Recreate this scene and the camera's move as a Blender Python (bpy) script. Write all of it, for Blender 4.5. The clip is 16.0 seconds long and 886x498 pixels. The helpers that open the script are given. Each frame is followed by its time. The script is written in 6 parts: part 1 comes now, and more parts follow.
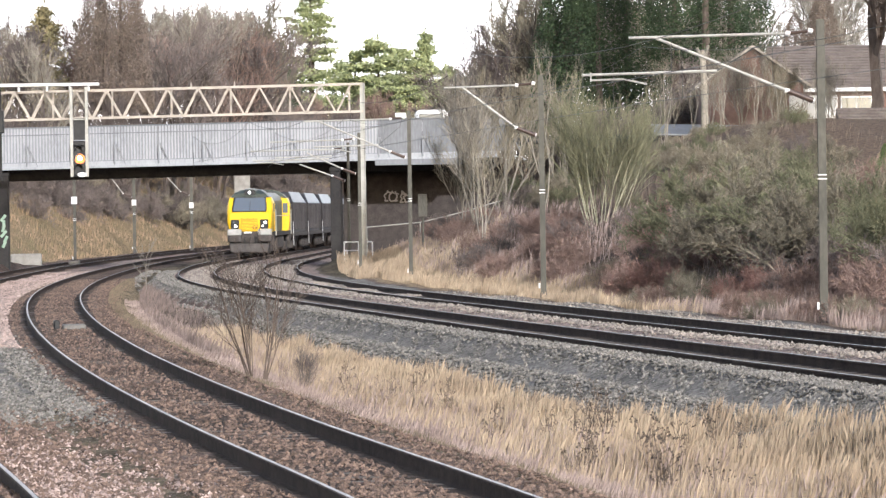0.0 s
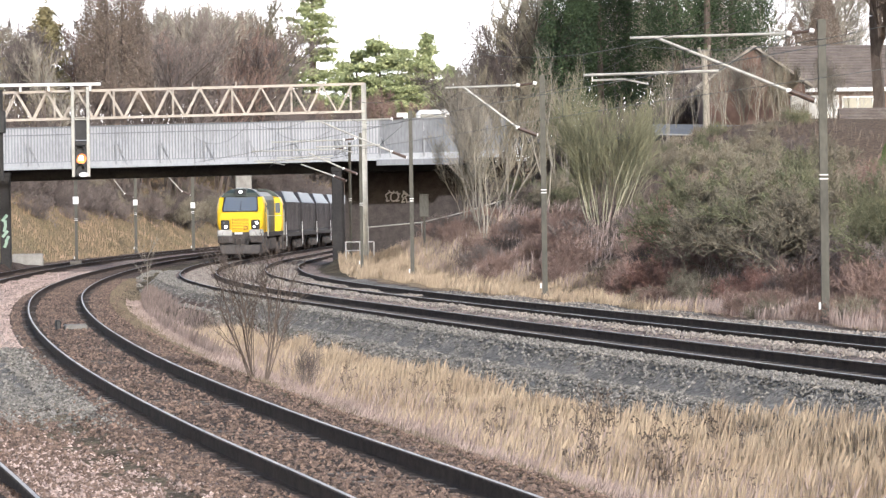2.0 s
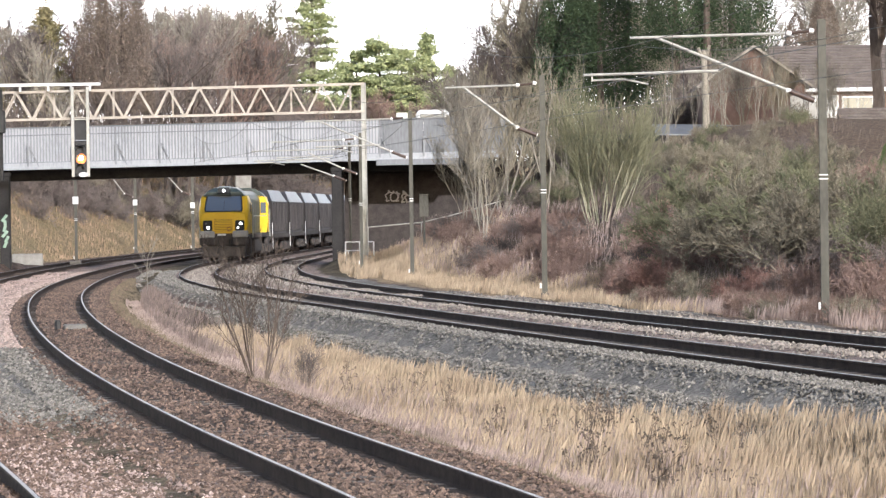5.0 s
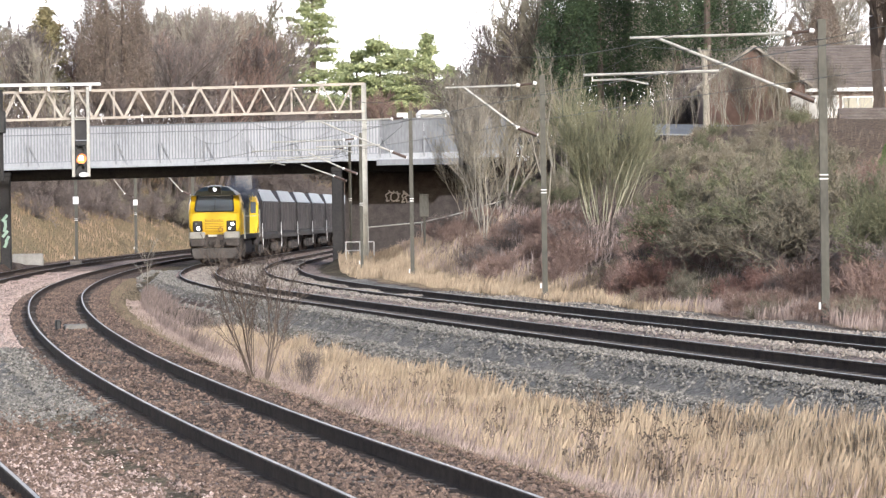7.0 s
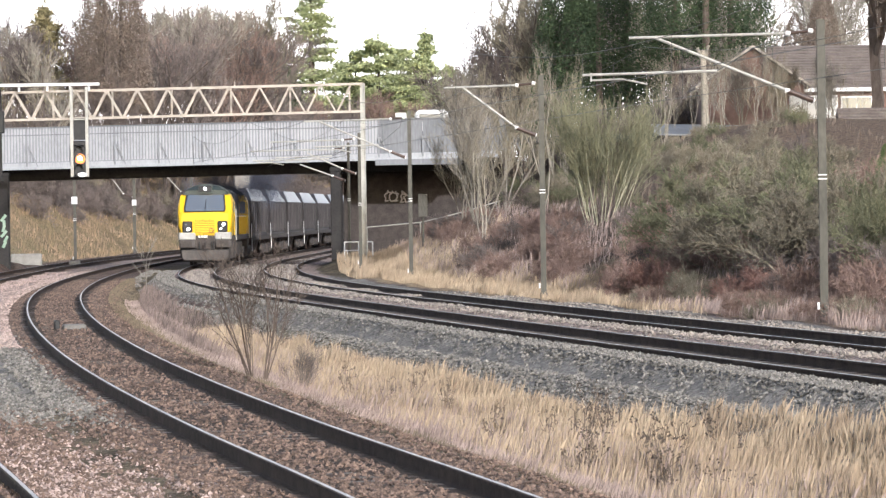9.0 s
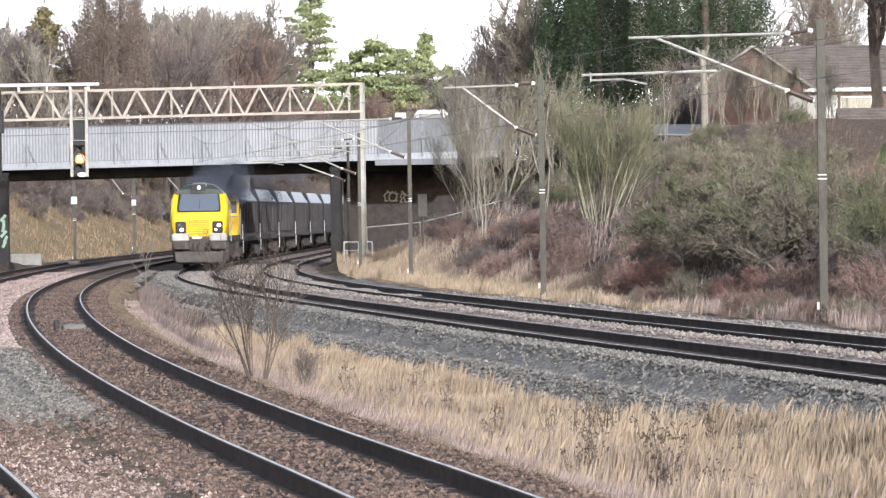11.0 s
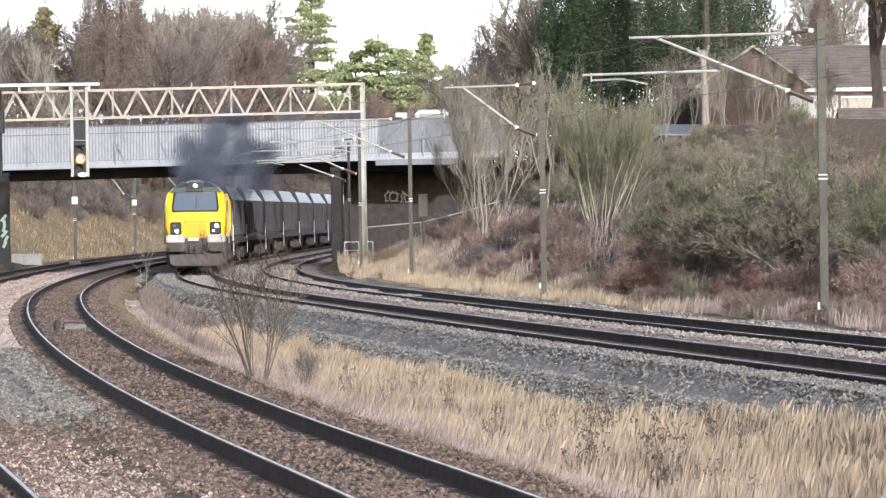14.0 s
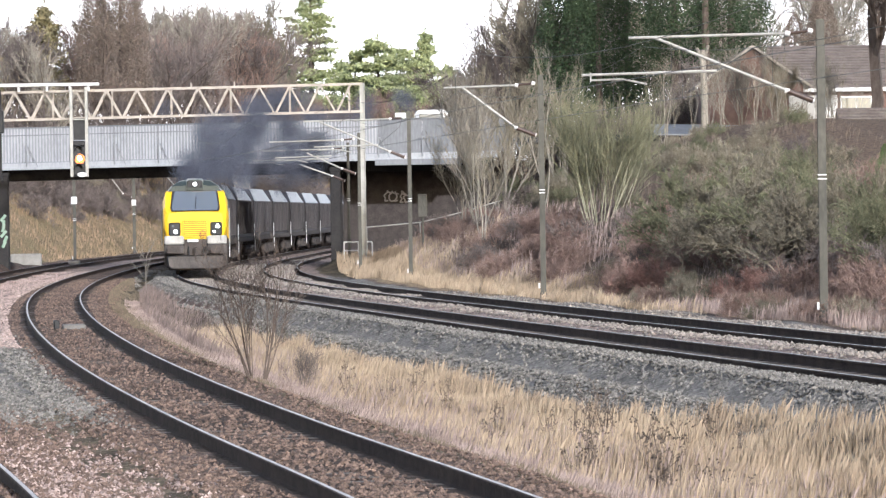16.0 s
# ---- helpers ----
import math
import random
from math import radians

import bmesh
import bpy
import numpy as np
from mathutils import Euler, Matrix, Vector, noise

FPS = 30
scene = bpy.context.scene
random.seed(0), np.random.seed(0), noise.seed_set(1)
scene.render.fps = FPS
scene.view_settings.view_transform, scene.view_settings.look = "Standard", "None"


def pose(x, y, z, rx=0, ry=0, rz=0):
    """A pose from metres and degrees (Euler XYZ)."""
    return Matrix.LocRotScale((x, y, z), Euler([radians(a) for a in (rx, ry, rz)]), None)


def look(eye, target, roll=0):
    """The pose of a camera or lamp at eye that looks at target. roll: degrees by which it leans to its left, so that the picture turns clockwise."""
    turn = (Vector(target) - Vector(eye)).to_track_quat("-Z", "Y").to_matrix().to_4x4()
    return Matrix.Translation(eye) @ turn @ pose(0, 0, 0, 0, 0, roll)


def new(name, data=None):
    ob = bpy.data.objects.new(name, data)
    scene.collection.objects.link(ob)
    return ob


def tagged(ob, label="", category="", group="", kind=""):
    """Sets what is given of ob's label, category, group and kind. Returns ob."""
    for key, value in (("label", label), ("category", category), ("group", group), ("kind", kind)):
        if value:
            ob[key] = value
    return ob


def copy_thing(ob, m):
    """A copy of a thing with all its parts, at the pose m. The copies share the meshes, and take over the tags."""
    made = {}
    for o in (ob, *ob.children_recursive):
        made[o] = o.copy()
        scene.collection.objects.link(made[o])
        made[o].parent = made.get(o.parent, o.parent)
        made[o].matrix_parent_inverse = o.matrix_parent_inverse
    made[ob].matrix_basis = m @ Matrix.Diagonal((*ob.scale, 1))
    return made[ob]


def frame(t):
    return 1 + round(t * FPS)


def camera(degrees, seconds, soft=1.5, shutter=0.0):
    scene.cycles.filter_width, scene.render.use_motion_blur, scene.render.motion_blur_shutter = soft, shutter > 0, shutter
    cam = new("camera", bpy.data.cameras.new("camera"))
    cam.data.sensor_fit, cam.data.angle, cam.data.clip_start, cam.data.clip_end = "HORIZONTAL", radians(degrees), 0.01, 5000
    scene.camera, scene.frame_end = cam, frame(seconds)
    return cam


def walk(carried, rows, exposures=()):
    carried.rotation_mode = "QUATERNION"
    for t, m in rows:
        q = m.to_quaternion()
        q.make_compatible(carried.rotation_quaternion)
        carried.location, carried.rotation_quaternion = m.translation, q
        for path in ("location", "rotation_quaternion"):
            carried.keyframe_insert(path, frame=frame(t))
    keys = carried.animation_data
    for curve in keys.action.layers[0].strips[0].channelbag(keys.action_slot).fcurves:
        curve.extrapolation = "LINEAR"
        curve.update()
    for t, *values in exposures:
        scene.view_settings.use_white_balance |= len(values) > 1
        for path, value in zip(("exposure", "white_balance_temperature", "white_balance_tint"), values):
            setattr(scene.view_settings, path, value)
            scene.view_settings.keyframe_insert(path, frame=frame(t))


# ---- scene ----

# ---------------------------------------------------------------- camera
cam = camera(11.935, 16.0, soft=1.35)
EYE = (0.0, 0.0, 2.4)
SWAY = [(0, 0.0), (0.5, 0.9), (1, 1.1), (1.5, 2.6), (2, 2.6), (2.5, 1.2), (3, 1.2), (3.5, 1.5), (4, 1.8), (6.5, 2.6), (7, 2.7),
        (7.5, 2.5), (8, 2.8), (8.5, 1.2), (9, 0.4), (11.5, -0.2), (12, 0.9), (12.5, 1.1), (14, 0.8), (14.5, -0.1), (15, 0.8),
        (15.5, 0.0), (16, -0.2)]


def eye_pose(sway):
    a = sway / 7500.0
    return look(EYE, (-100 * math.sin(a), 100 * math.cos(a), 2.4 - 0.870), -0.848)


walk(cam, [(t, eye_pose(v - 0.5)) for t, v in SWAY], [(0, 0.14, 5800, 10), (9.2, 0.14, 5800, 10), (11.3, 0.14, 5620, 10), (16, 0.14, 5620, 10)])

# ---------------------------------------------------------------- world, sun, exposure
SUN_AZ, SUN_EL = 163.0, 20.0        # compass degrees from +y towards +x, degrees above the horizon
world = bpy.data.worlds.new("world")
scene.world = world
world.use_nodes = True
wn = world.node_tree.nodes
sky = wn.new("ShaderNodeTexSky")
sky.sky_type = "NISHITA"
sky.sun_disc = False
sky.sun_elevation, sky.sun_rotation = radians(SUN_EL), radians(SUN_AZ)
sky.air_density, sky.dust_density, sky.ozone_density = 1.0, 4.0, 1.0
wn["Background"].inputs["Strength"].default_value = 0.15
world.node_tree.links.new(sky.outputs[0], wn["Background"].inputs["Color"])
sun = new("sun", bpy.data.lights.new("sun", "SUN"))
sun.data.energy, sun.data.angle, sun.data.color = 3.6, radians(1.2), (1.0, 0.94, 0.88)
sx, sy, sz = math.sin(radians(SUN_AZ)), math.cos(radians(SUN_AZ)), math.tan(radians(SUN_EL))
sun.matrix_world = look((sx * 50, sy * 50, sz * 50), (0, 0, 0))

# ---------------------------------------------------------------- materials


def mat(name, stops, scale=4.0, rough=0.8, metal=0.0, bump=0.0, fine=None, stretch=(1, 1, 1), space="Object", vary=0.0, island=0.0,
        detail=6.0, spec=0.5, glow=None, alpha=1.0):
    """A noise-mottled surface. stops: colours from dark to light; fine: scale of the second noise; vary: brightness spread between objects."""
    m = bpy.data.materials.new(name)
    m.use_nodes = True
    n, l = m.node_tree.nodes, m.node_tree.links
    b = n["Principled BSDF"]
    tc = n.new("ShaderNodeTexCoord")
    mp = n.new("ShaderNodeMapping")
    mp.inputs["Scale"].default_value = stretch
    l.new(tc.outputs[space], mp.inputs["Vector"])
    n1 = n.new("ShaderNodeTexNoise")
    n1.inputs["Scale"].default_value, n1.inputs["Detail"].default_value = scale, detail
    n2 = n.new("ShaderNodeTexNoise")
    n2.inputs["Scale"].default_value, n2.inputs["Detail"].default_value = fine or scale * 9, 4.0
    for q in (n1, n2):
        l.new(mp.outputs[0], q.inputs["Vector"])
    mix = n.new("ShaderNodeMath")
    mix.operation = "MULTIPLY_ADD"
    mix.inputs[1].default_value = 0.55
    half = n.new("ShaderNodeMath")
    half.operation = "MULTIPLY"
    half.inputs[1].default_value = 0.45
    l.new(n2.outputs["Fac"], half.inputs[0])
    l.new(n1.outputs["Fac"], mix.inputs[0])
    l.new(half.outputs[0], mix.inputs[2])
    ramp = n.new("ShaderNodeValToRGB")
    e = ramp.color_ramp.elements
    e[0].position, e[1].position = 0.36, 0.64
    while len(e) < len(stops):
        e.new(0.5)
    for i, c in enumerate(stops):
        e[i].position = 0.36 + 0.28 * i / max(1, len(stops) - 1)
        e[i].color = (*c, 1)
    l.new(mix.outputs[0], ramp.inputs[0])
    out = ramp.outputs[0]
    if vary or island:
        src = n.new("ShaderNodeNewGeometry").outputs["Random Per Island"] if island else n.new("ShaderNodeObjectInfo").outputs["Random"]
        mr = n.new("ShaderNodeMapRange")
        w = island or vary
        mr.inputs["To Min"].default_value, mr.inputs["To Max"].default_value = 1 - w, 1 + w
        l.new(src, mr.inputs["Value"])
        mul = n.new("ShaderNodeMixRGB")
        mul.blend_type = "MULTIPLY"
        mul.inputs[0].default_value = 1.0
        l.new(out, mul.inputs[1])
        l.new(mr.outputs[0], mul.inputs[2])
        out = mul.outputs[0]
    l.new(out, b.inputs["Base Color"])
    b.inputs["Roughness"].default_value, b.inputs["Metallic"].default_value = rough, metal
    b.inputs["Specular IOR Level"].default_value = spec
    if bump:
        bp = n.new("ShaderNodeBump")
        bp.inputs["Strength"].default_value, bp.inputs["Distance"].default_value = bump, 0.05
        l.new(mix.outputs[0], bp.inputs["Height"])
        l.new(bp.outputs[0], b.inputs["Normal"])
    if glow:
        b.inputs["Emission Color"].default_value = (*glow[0], 1)
        b.inputs["Emission Strength"].default_value = glow[1]
    if alpha < 1:
        b.inputs["Alpha"].default_value = alpha
    return m


M_RUST = mat("rusty_rail_steel", [(0.034, 0.026, 0.023), (0.078, 0.057, 0.047)], 3, 0.92, 0.0, 0.2, spec=0.15)
M_SHINE = mat("polished_rail_top", [(0.15, 0.15, 0.155), (0.28, 0.28, 0.29)], 1.5, 0.42, 1.0)
M_SLEEPER = mat("weathered_concrete_sleeper", [(0.10, 0.080, 0.066), (0.20, 0.17, 0.145)], 5, 0.9, 0, 0.4, vary=0.25)
M_STONE = mat("brown_ballast_stone", [(0.083, 0.056, 0.043), (0.25, 0.178, 0.14)], 6, 0.9, 0, 0.2, island=0.45)
M_STONE_GREY = mat("grey_ballast_stone", [(0.10, 0.095, 0.084), (0.28, 0.262, 0.235)], 6, 0.9, 0, 0.2, island=0.5)
M_STONE_PINK = mat("pink_ballast_stone", [(0.26, 0.195, 0.168), (0.52, 0.415, 0.375)], 6, 0.9, 0, 0.2, island=0.4)
M_STONE_MIX = mat("pale_mixed_ballast_stone", [(0.17, 0.15, 0.13), (0.37, 0.325, 0.285)], 6, 0.9, 0, 0.2, island=0.45)
M_GALV = mat("galvanised_steel", [(0.060, 0.057, 0.045), (0.11, 0.105, 0.085)], 2, 0.7, 0.0, 0.05, stretch=(1, 1, 0.3))
M_STEEL_DULL = mat("dull_grey_steel", [(0.13, 0.125, 0.115), (0.21, 0.20, 0.185)], 3, 0.7)
M_GALV_PALE = mat("pale_galvanised_tube", [(0.30, 0.295, 0.265), (0.48, 0.475, 0.44)], 2, 0.5, 0.2)
M_CREAM = mat("weathered_cream_paint", [(0.33, 0.29, 0.24), (0.56, 0.51, 0.44)], 2, 0.6, 0, 0.05)
M_WHITE = mat("white_paint", [(0.74, 0.74, 0.73), (0.84, 0.84, 0.83)], 2, 0.5)
M_BLACK = mat("black_paint", [(0.012, 0.012, 0.013), (0.03, 0.03, 0.03)], 3, 0.6)
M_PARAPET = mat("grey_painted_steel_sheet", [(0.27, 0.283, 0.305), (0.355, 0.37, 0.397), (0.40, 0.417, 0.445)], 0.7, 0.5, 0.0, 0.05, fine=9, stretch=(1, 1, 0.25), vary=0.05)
# darker copies of the parapet grey, with shade put into the colour
M_PARAPET_DK = mat("darker_grey_and_shaded_sheet", [(0.13, 0.14, 0.155), (0.22, 0.23, 0.25)], 0.7, 0.55, 0.0, 0.05, fine=9, stretch=(1, 1, 0.25), vary=0.05)
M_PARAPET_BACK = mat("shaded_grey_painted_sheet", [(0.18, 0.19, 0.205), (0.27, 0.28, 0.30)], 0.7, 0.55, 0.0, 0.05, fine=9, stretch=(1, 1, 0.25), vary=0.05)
M_GIRDER = mat("near_black_girder", [(0.012, 0.011, 0.012), (0.035, 0.032, 0.030)], 1.2, 0.8, 0, 0.2)
M_BRICKDARK = mat("dark_engineering_brick", [(0.034, 0.028, 0.026), (0.080, 0.066, 0.060)], 2.5, 0.85, 0, 0.3, fine=14, vary=0.3)
M_ASPHALT = mat("asphalt", [(0.04, 0.04, 0.042), (0.065, 0.065, 0.065)], 3, 0.9, 0, 0.3)
M_PORCELAIN = mat("brown_insulator", [(0.055, 0.034, 0.026), (0.09, 0.06, 0.046)], 5, 0.35)
M_INS_WHITE = mat("white_insulator_cap", [(0.72, 0.72, 0.70), (0.82, 0.82, 0.80)], 5, 0.35)
M_WIRE = mat("dull_copper_wire", [(0.07, 0.075, 0.07), (0.13, 0.135, 0.13)], 2, 0.6, 0.4)
M_CONCRETE = mat("pale_concrete", [(0.22, 0.205, 0.185), (0.36, 0.345, 0.31)], 2.2, 0.9, 0, 0.3)
M_BARK = mat("grey_brown_bark", [(0.07, 0.052, 0.042), (0.17, 0.135, 0.11)], 5, 0.95, 0, 0.3, stretch=(1, 1, 0.3), vary=0.2)
M_TWIG = mat("brown_winter_twigs", [(0.140, 0.124, 0.090), (0.29, 0.26, 0.196)], 1.2, 0.95, vary=0.22)
M_WOOD = mat("dark_winter_woodland_twigs", [(0.112, 0.092, 0.084), (0.225, 0.188, 0.172)], 1.0, 0.95, vary=0.25)
M_SHRUB = mat("olive_brown_shrub_twigs", [(0.108, 0.112, 0.064), (0.235, 0.236, 0.145)], 1.0, 0.95, vary=0.2)
M_TWIG_RED = mat("reddish_bramble_twigs", [(0.168, 0.114, 0.095), (0.33, 0.235, 0.197)], 1.2, 0.95, vary=0.2)
M_TWIG_ROSE = mat("rose_brown_bramble_twigs", [(0.20, 0.112, 0.094), (0.40, 0.25, 0.21)], 1.2, 0.95, vary=0.2)
M_TWIG_GREEN = mat("olive_willow_stems", [(0.25, 0.24, 0.165), (0.52, 0.50, 0.37)], 1.2, 0.9, vary=0.15)
M_WILLOW = mat("olive_willow_twigs", [(0.14, 0.14, 0.085), (0.30, 0.295, 0.185)], 1.2, 0.9, vary=0.15)
M_TWIG_PALE = mat("pale_grey_birch_twigs", [(0.19, 0.172, 0.138), (0.37, 0.335, 0.28)], 1.5, 0.9, vary=0.15)
# needles made paler: the sunlight on the pines is put into the colour
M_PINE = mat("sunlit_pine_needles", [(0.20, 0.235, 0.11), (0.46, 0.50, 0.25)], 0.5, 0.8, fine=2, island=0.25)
M_PINE_DK = mat("dark_cypress_and_shaded_pine", [(0.026, 0.045, 0.021), (0.075, 0.11, 0.045)], 0.6, 0.85, fine=3, island=0.2)
M_OLIVE_LEAF = mat("brownish_olive_needles", [(0.19, 0.165, 0.085), (0.38, 0.33, 0.18)], 0.5, 0.85, fine=2, island=0.25)
M_CONIFER_BR = mat("brown_green_conifer_foliage", [(0.155, 0.122, 0.10), (0.24, 0.19, 0.155)], 0.5, 0.9, fine=2, island=0.15)
M_FRESH = mat("fresh_green_leaves", [(0.06, 0.10, 0.03), (0.16, 0.22, 0.07)], 6.0, 0.6, island=0.4)
M_GRASS = mat("dry_straw_grass", [(0.285, 0.218, 0.152), (0.47, 0.378, 0.268)], 0.35, 0.9, fine=2.0, island=0.20)
M_GRASS_PINK = mat("faded_pinkish_stems", [(0.225, 0.174, 0.153), (0.40, 0.318, 0.288)], 0.5, 0.9, fine=2.0, island=0.20)
M_TURF = mat("rusty_green_rough_turf", [(0.13, 0.125, 0.062), (0.27, 0.19, 0.115), (0.48, 0.335, 0.235)], 0.22, 0.9, fine=2.0, island=0.2)
M_OLIVE = mat("olive_brown_turf", [(0.10, 0.082, 0.056), (0.205, 0.165, 0.115)], 0.4, 0.9, fine=3.0, island=0.25)
M_PURPLE = mat("purplish_brown_weed", [(0.135, 0.104, 0.092), (0.25, 0.198, 0.178)], 0.5, 0.9, fine=3.0, island=0.3)
M_WEED = mat("dead_brown_weed", [(0.105, 0.080, 0.063), (0.20, 0.158, 0.124)], 3, 0.9)
M_YELLOW = mat("yellow_cab_paint", [(0.78, 0.50, 0.010), (0.86, 0.57, 0.016)], 1.2, 0.35, 0, 0.02)
M_LOCO_GREEN = mat("dark_green_loco_paint", [(0.030, 0.042, 0.034), (0.060, 0.076, 0.064)], 1.5, 0.42)
M_LOCO_GREY = mat("grimy_silver_grey_paint", [(0.30, 0.29, 0.27), (0.50, 0.49, 0.46)], 2.5, 0.55, 0, 0.05)
M_LOCO_DARK = mat("grimy_underframe", [(0.035, 0.03, 0.027), (0.10, 0.085, 0.075)], 3, 0.85, 0, 0.2)
M_PLOUGH = mat("dusty_grey_plough", [(0.055, 0.049, 0.046), (0.12, 0.107, 0.098)], 2.5, 0.8, 0, 0.1)
M_OCHRE = mat("ochre_trim_and_gap_shade", [(0.26, 0.145, 0.012), (0.36, 0.20, 0.018)], 3, 0.6)
M_RED = mat("dull_red_trim", [(0.22, 0.05, 0.035), (0.30, 0.08, 0.05)], 3, 0.5)
M_HOPPER = mat("sooty_grey_hopper_steel", [(0.036, 0.032, 0.033), (0.075, 0.067, 0.067)], 0.9, 0.65, 0.1, 0.06, fine=5, stretch=(1, 1, 0.3), vary=0.12)
M_HOPPER_TOP = mat("sunlit_hopper_canopy", [(0.20, 0.225, 0.25), (0.33, 0.36, 0.39)], 1.0, 0.45, 0.3, 0.04, fine=6, vary=0.1)
M_COAL = mat("coal", [(0.008, 0.008, 0.008), (0.025, 0.025, 0.025)], 6, 0.7, 0, 0.8)
M_ROOF = mat("brown_roof_tile", [(0.12, 0.098, 0.088), (0.20, 0.172, 0.155)], 1.5, 0.9, 0, 0.2, fine=12, vary=0.14)
M_HBRICK = mat("red_house_brick", [(0.15, 0.096, 0.078), (0.235, 0.158, 0.13)], 3, 0.9, 0, 0.2, fine=20)
M_RENDERW = mat("white_rendered_wall", [(0.68, 0.67, 0.63), (0.80, 0.79, 0.75)], 1.5, 0.9, 0, 0.1)
M_GRAFF = mat("pale_spray_paint", [(0.42, 0.40, 0.40), (0.66, 0.63, 0.62)], 3, 0.8)
M_GRAFF_G = mat("green_spray_paint", [(0.22, 0.34, 0.24), (0.42, 0.52, 0.44)], 3, 0.8)
M_LAMP = mat("lit_lamp_lens", [(0.9, 0.9, 0.85), (1, 1, 0.95)], 2, 0.2, glow=((1.0, 0.97, 0.90), 5.0))
M_SIGNAL = mat("lit_amber_aspect", [(1, 0.5, 0.2), (1, 0.6, 0.3)], 2, 0.2, glow=((1.0, 0.80, 0.60), 12.0))
M_SIGGLOW = mat("amber_lamp_halo", [(0.75, 0.22, 0.05), (0.85, 0.30, 0.08)], 2, 0.4, glow=((1.0, 0.17, 0.03), 0.9))


def glass_mat():
    m = bpy.data.materials.new("tinted_windscreen_glass")
    m.use_nodes = True
    b = m.node_tree.nodes["Principled BSDF"]
    b.inputs["Base Color"].default_value = (0.30, 0.34, 0.39, 1)
    b.inputs["Metallic"].default_value = 0.6
    b.inputs["Roughness"].default_value = 0.12
    b.inputs["Specular IOR Level"].default_value = 1.0
    return m


M_GLASS = glass_mat()


M_SMOKE = mat("soot_flecks", [(0.095, 0.104, 0.135), (0.16, 0.174, 0.222)], 0.8, 1.0, spec=0.0, island=0.3)

# ---------------------------------------------------------------- mesh tools


class Mesh:
    """Vertices and faces gathered piece by piece."""

    def __init__(self):
        self.v, self.f = [], []

    def add(self, vs, fs):
        k = len(self.v)
        self.v.extend(tuple(p) for p in vs)
        self.f.extend(tuple(i + k for i in q) for q in fs)
        return self

    def box(self, x0, x1, y0, y1, z0, z1, bevel=0.0, m=None):
        if bevel:
            b = min(bevel, (x1 - x0) * 0.45, (y1 - y0) * 0.45, (z1 - z0) * 0.45)
            ring = [(x0 + b, y0), (x1 - b, y0), (x1, y0 + b), (x1, y1 - b), (x1 - b, y1), (x0 + b, y1), (x0, y1 - b), (x0, y0 + b)]
            cx, cy = (x0 + x1) / 2, (y0 + y1) / 2
            kx, ky = 1 - 2 * b / (x1 - x0), 1 - 2 * b / (y1 - y0)
            inner = [(cx + (x - cx) * kx, cy + (y - cy) * ky) for x, y in ring]
            vs = [(*p, z0) for p in inner] + [(*p, z0 + b) for p in ring] + [(*p, z1 - b) for p in ring] + [(*p, z1) for p in inner]
            fs = [tuple(range(7, -1, -1)), tuple(range(24, 32))]
            for r in range(3):
                fs += [(r * 8 + i, r * 8 + (i + 1) % 8, r * 8 + 8 + (i + 1) % 8, r * 8 + 8 + i) for i in range(8)]
        else:
            vs = [(x, y, z) for z in (z0, z1) for x, y in ((x0, y0), (x1, y0), (x1, y1), (x0, y1))]
            fs = [(3, 2, 1, 0), (4, 5, 6, 7), (0, 1, 5, 4), (1, 2, 6, 5), (2, 3, 7, 6), (3, 0, 4, 7)]
        if m:
            vs = [m @ Vector(p) for p in vs]
        return self.add(vs, fs)

    def tube(self, a, b, r0, r1=None, n=6, cap=True):
        r1 = r0 if r1 is None else r1
        a, b = Vector(a), Vector(b)
        d = (b - a).normalized()
        u = d.orthogonal().normalized()
        w = d.cross(u)
        vs = []
        for p, r in ((a, r0), (b, r1)):
            for i in range(n):
                t = 2 * math.pi * i / n
                vs.append(p + (u * math.cos(t) + w * math.sin(t)) * r)
        fs = [(i, (i + 1) % n, n + (i + 1) % n, n + i) for i in range(n)]
        if cap:
            fs += [tuple(range(n - 1, -1, -1)), tuple(range(n, 2 * n))]
        return self.add(vs, fs)

    def bar(self, a, b, w, h):
        """A rectangular bar from a to b."""
        a, b = Vector(a), Vector(b)
        d = (b - a).normalized()
        side = d.cross(Vector((0, 0, 1)))
        side = side.normalized() if side.length > 1e-4 else Vector((1, 0, 0))
        up = side.cross(d).normalized()
        vs = [p + side * i * w / 2 + up * j * h / 2 for p in (a, b) for i, j in ((-1, -1), (1, -1), (1, 1), (-1, 1))]
        return self.add(vs, [(0, 1, 2, 3), (7, 6, 5, 4), (0, 4, 5, 1), (1, 5, 6, 2), (2, 6, 7, 3), (3, 7, 4, 0)])

    def line(self, pts, r, n=5):
        pts = [Vector(p) for p in pts]
        rings = []
        for i, p in enumerate(pts):
            d = (pts[min(i + 1, len(pts) - 1)] - pts[max(i - 1, 0)]).normalized()
            u = d.cross(Vector((0.31, 0.17, 0.93)))
            u = u.normalized() if u.length > 1e-3 else Vector((1, 0, 0))
            w = d.cross(u)
            rings.append([p + (u * math.cos(6.2832 * k / n) + w * math.sin(6.2832 * k / n)) * r for k in range(n)])
        return self.loft(rings)

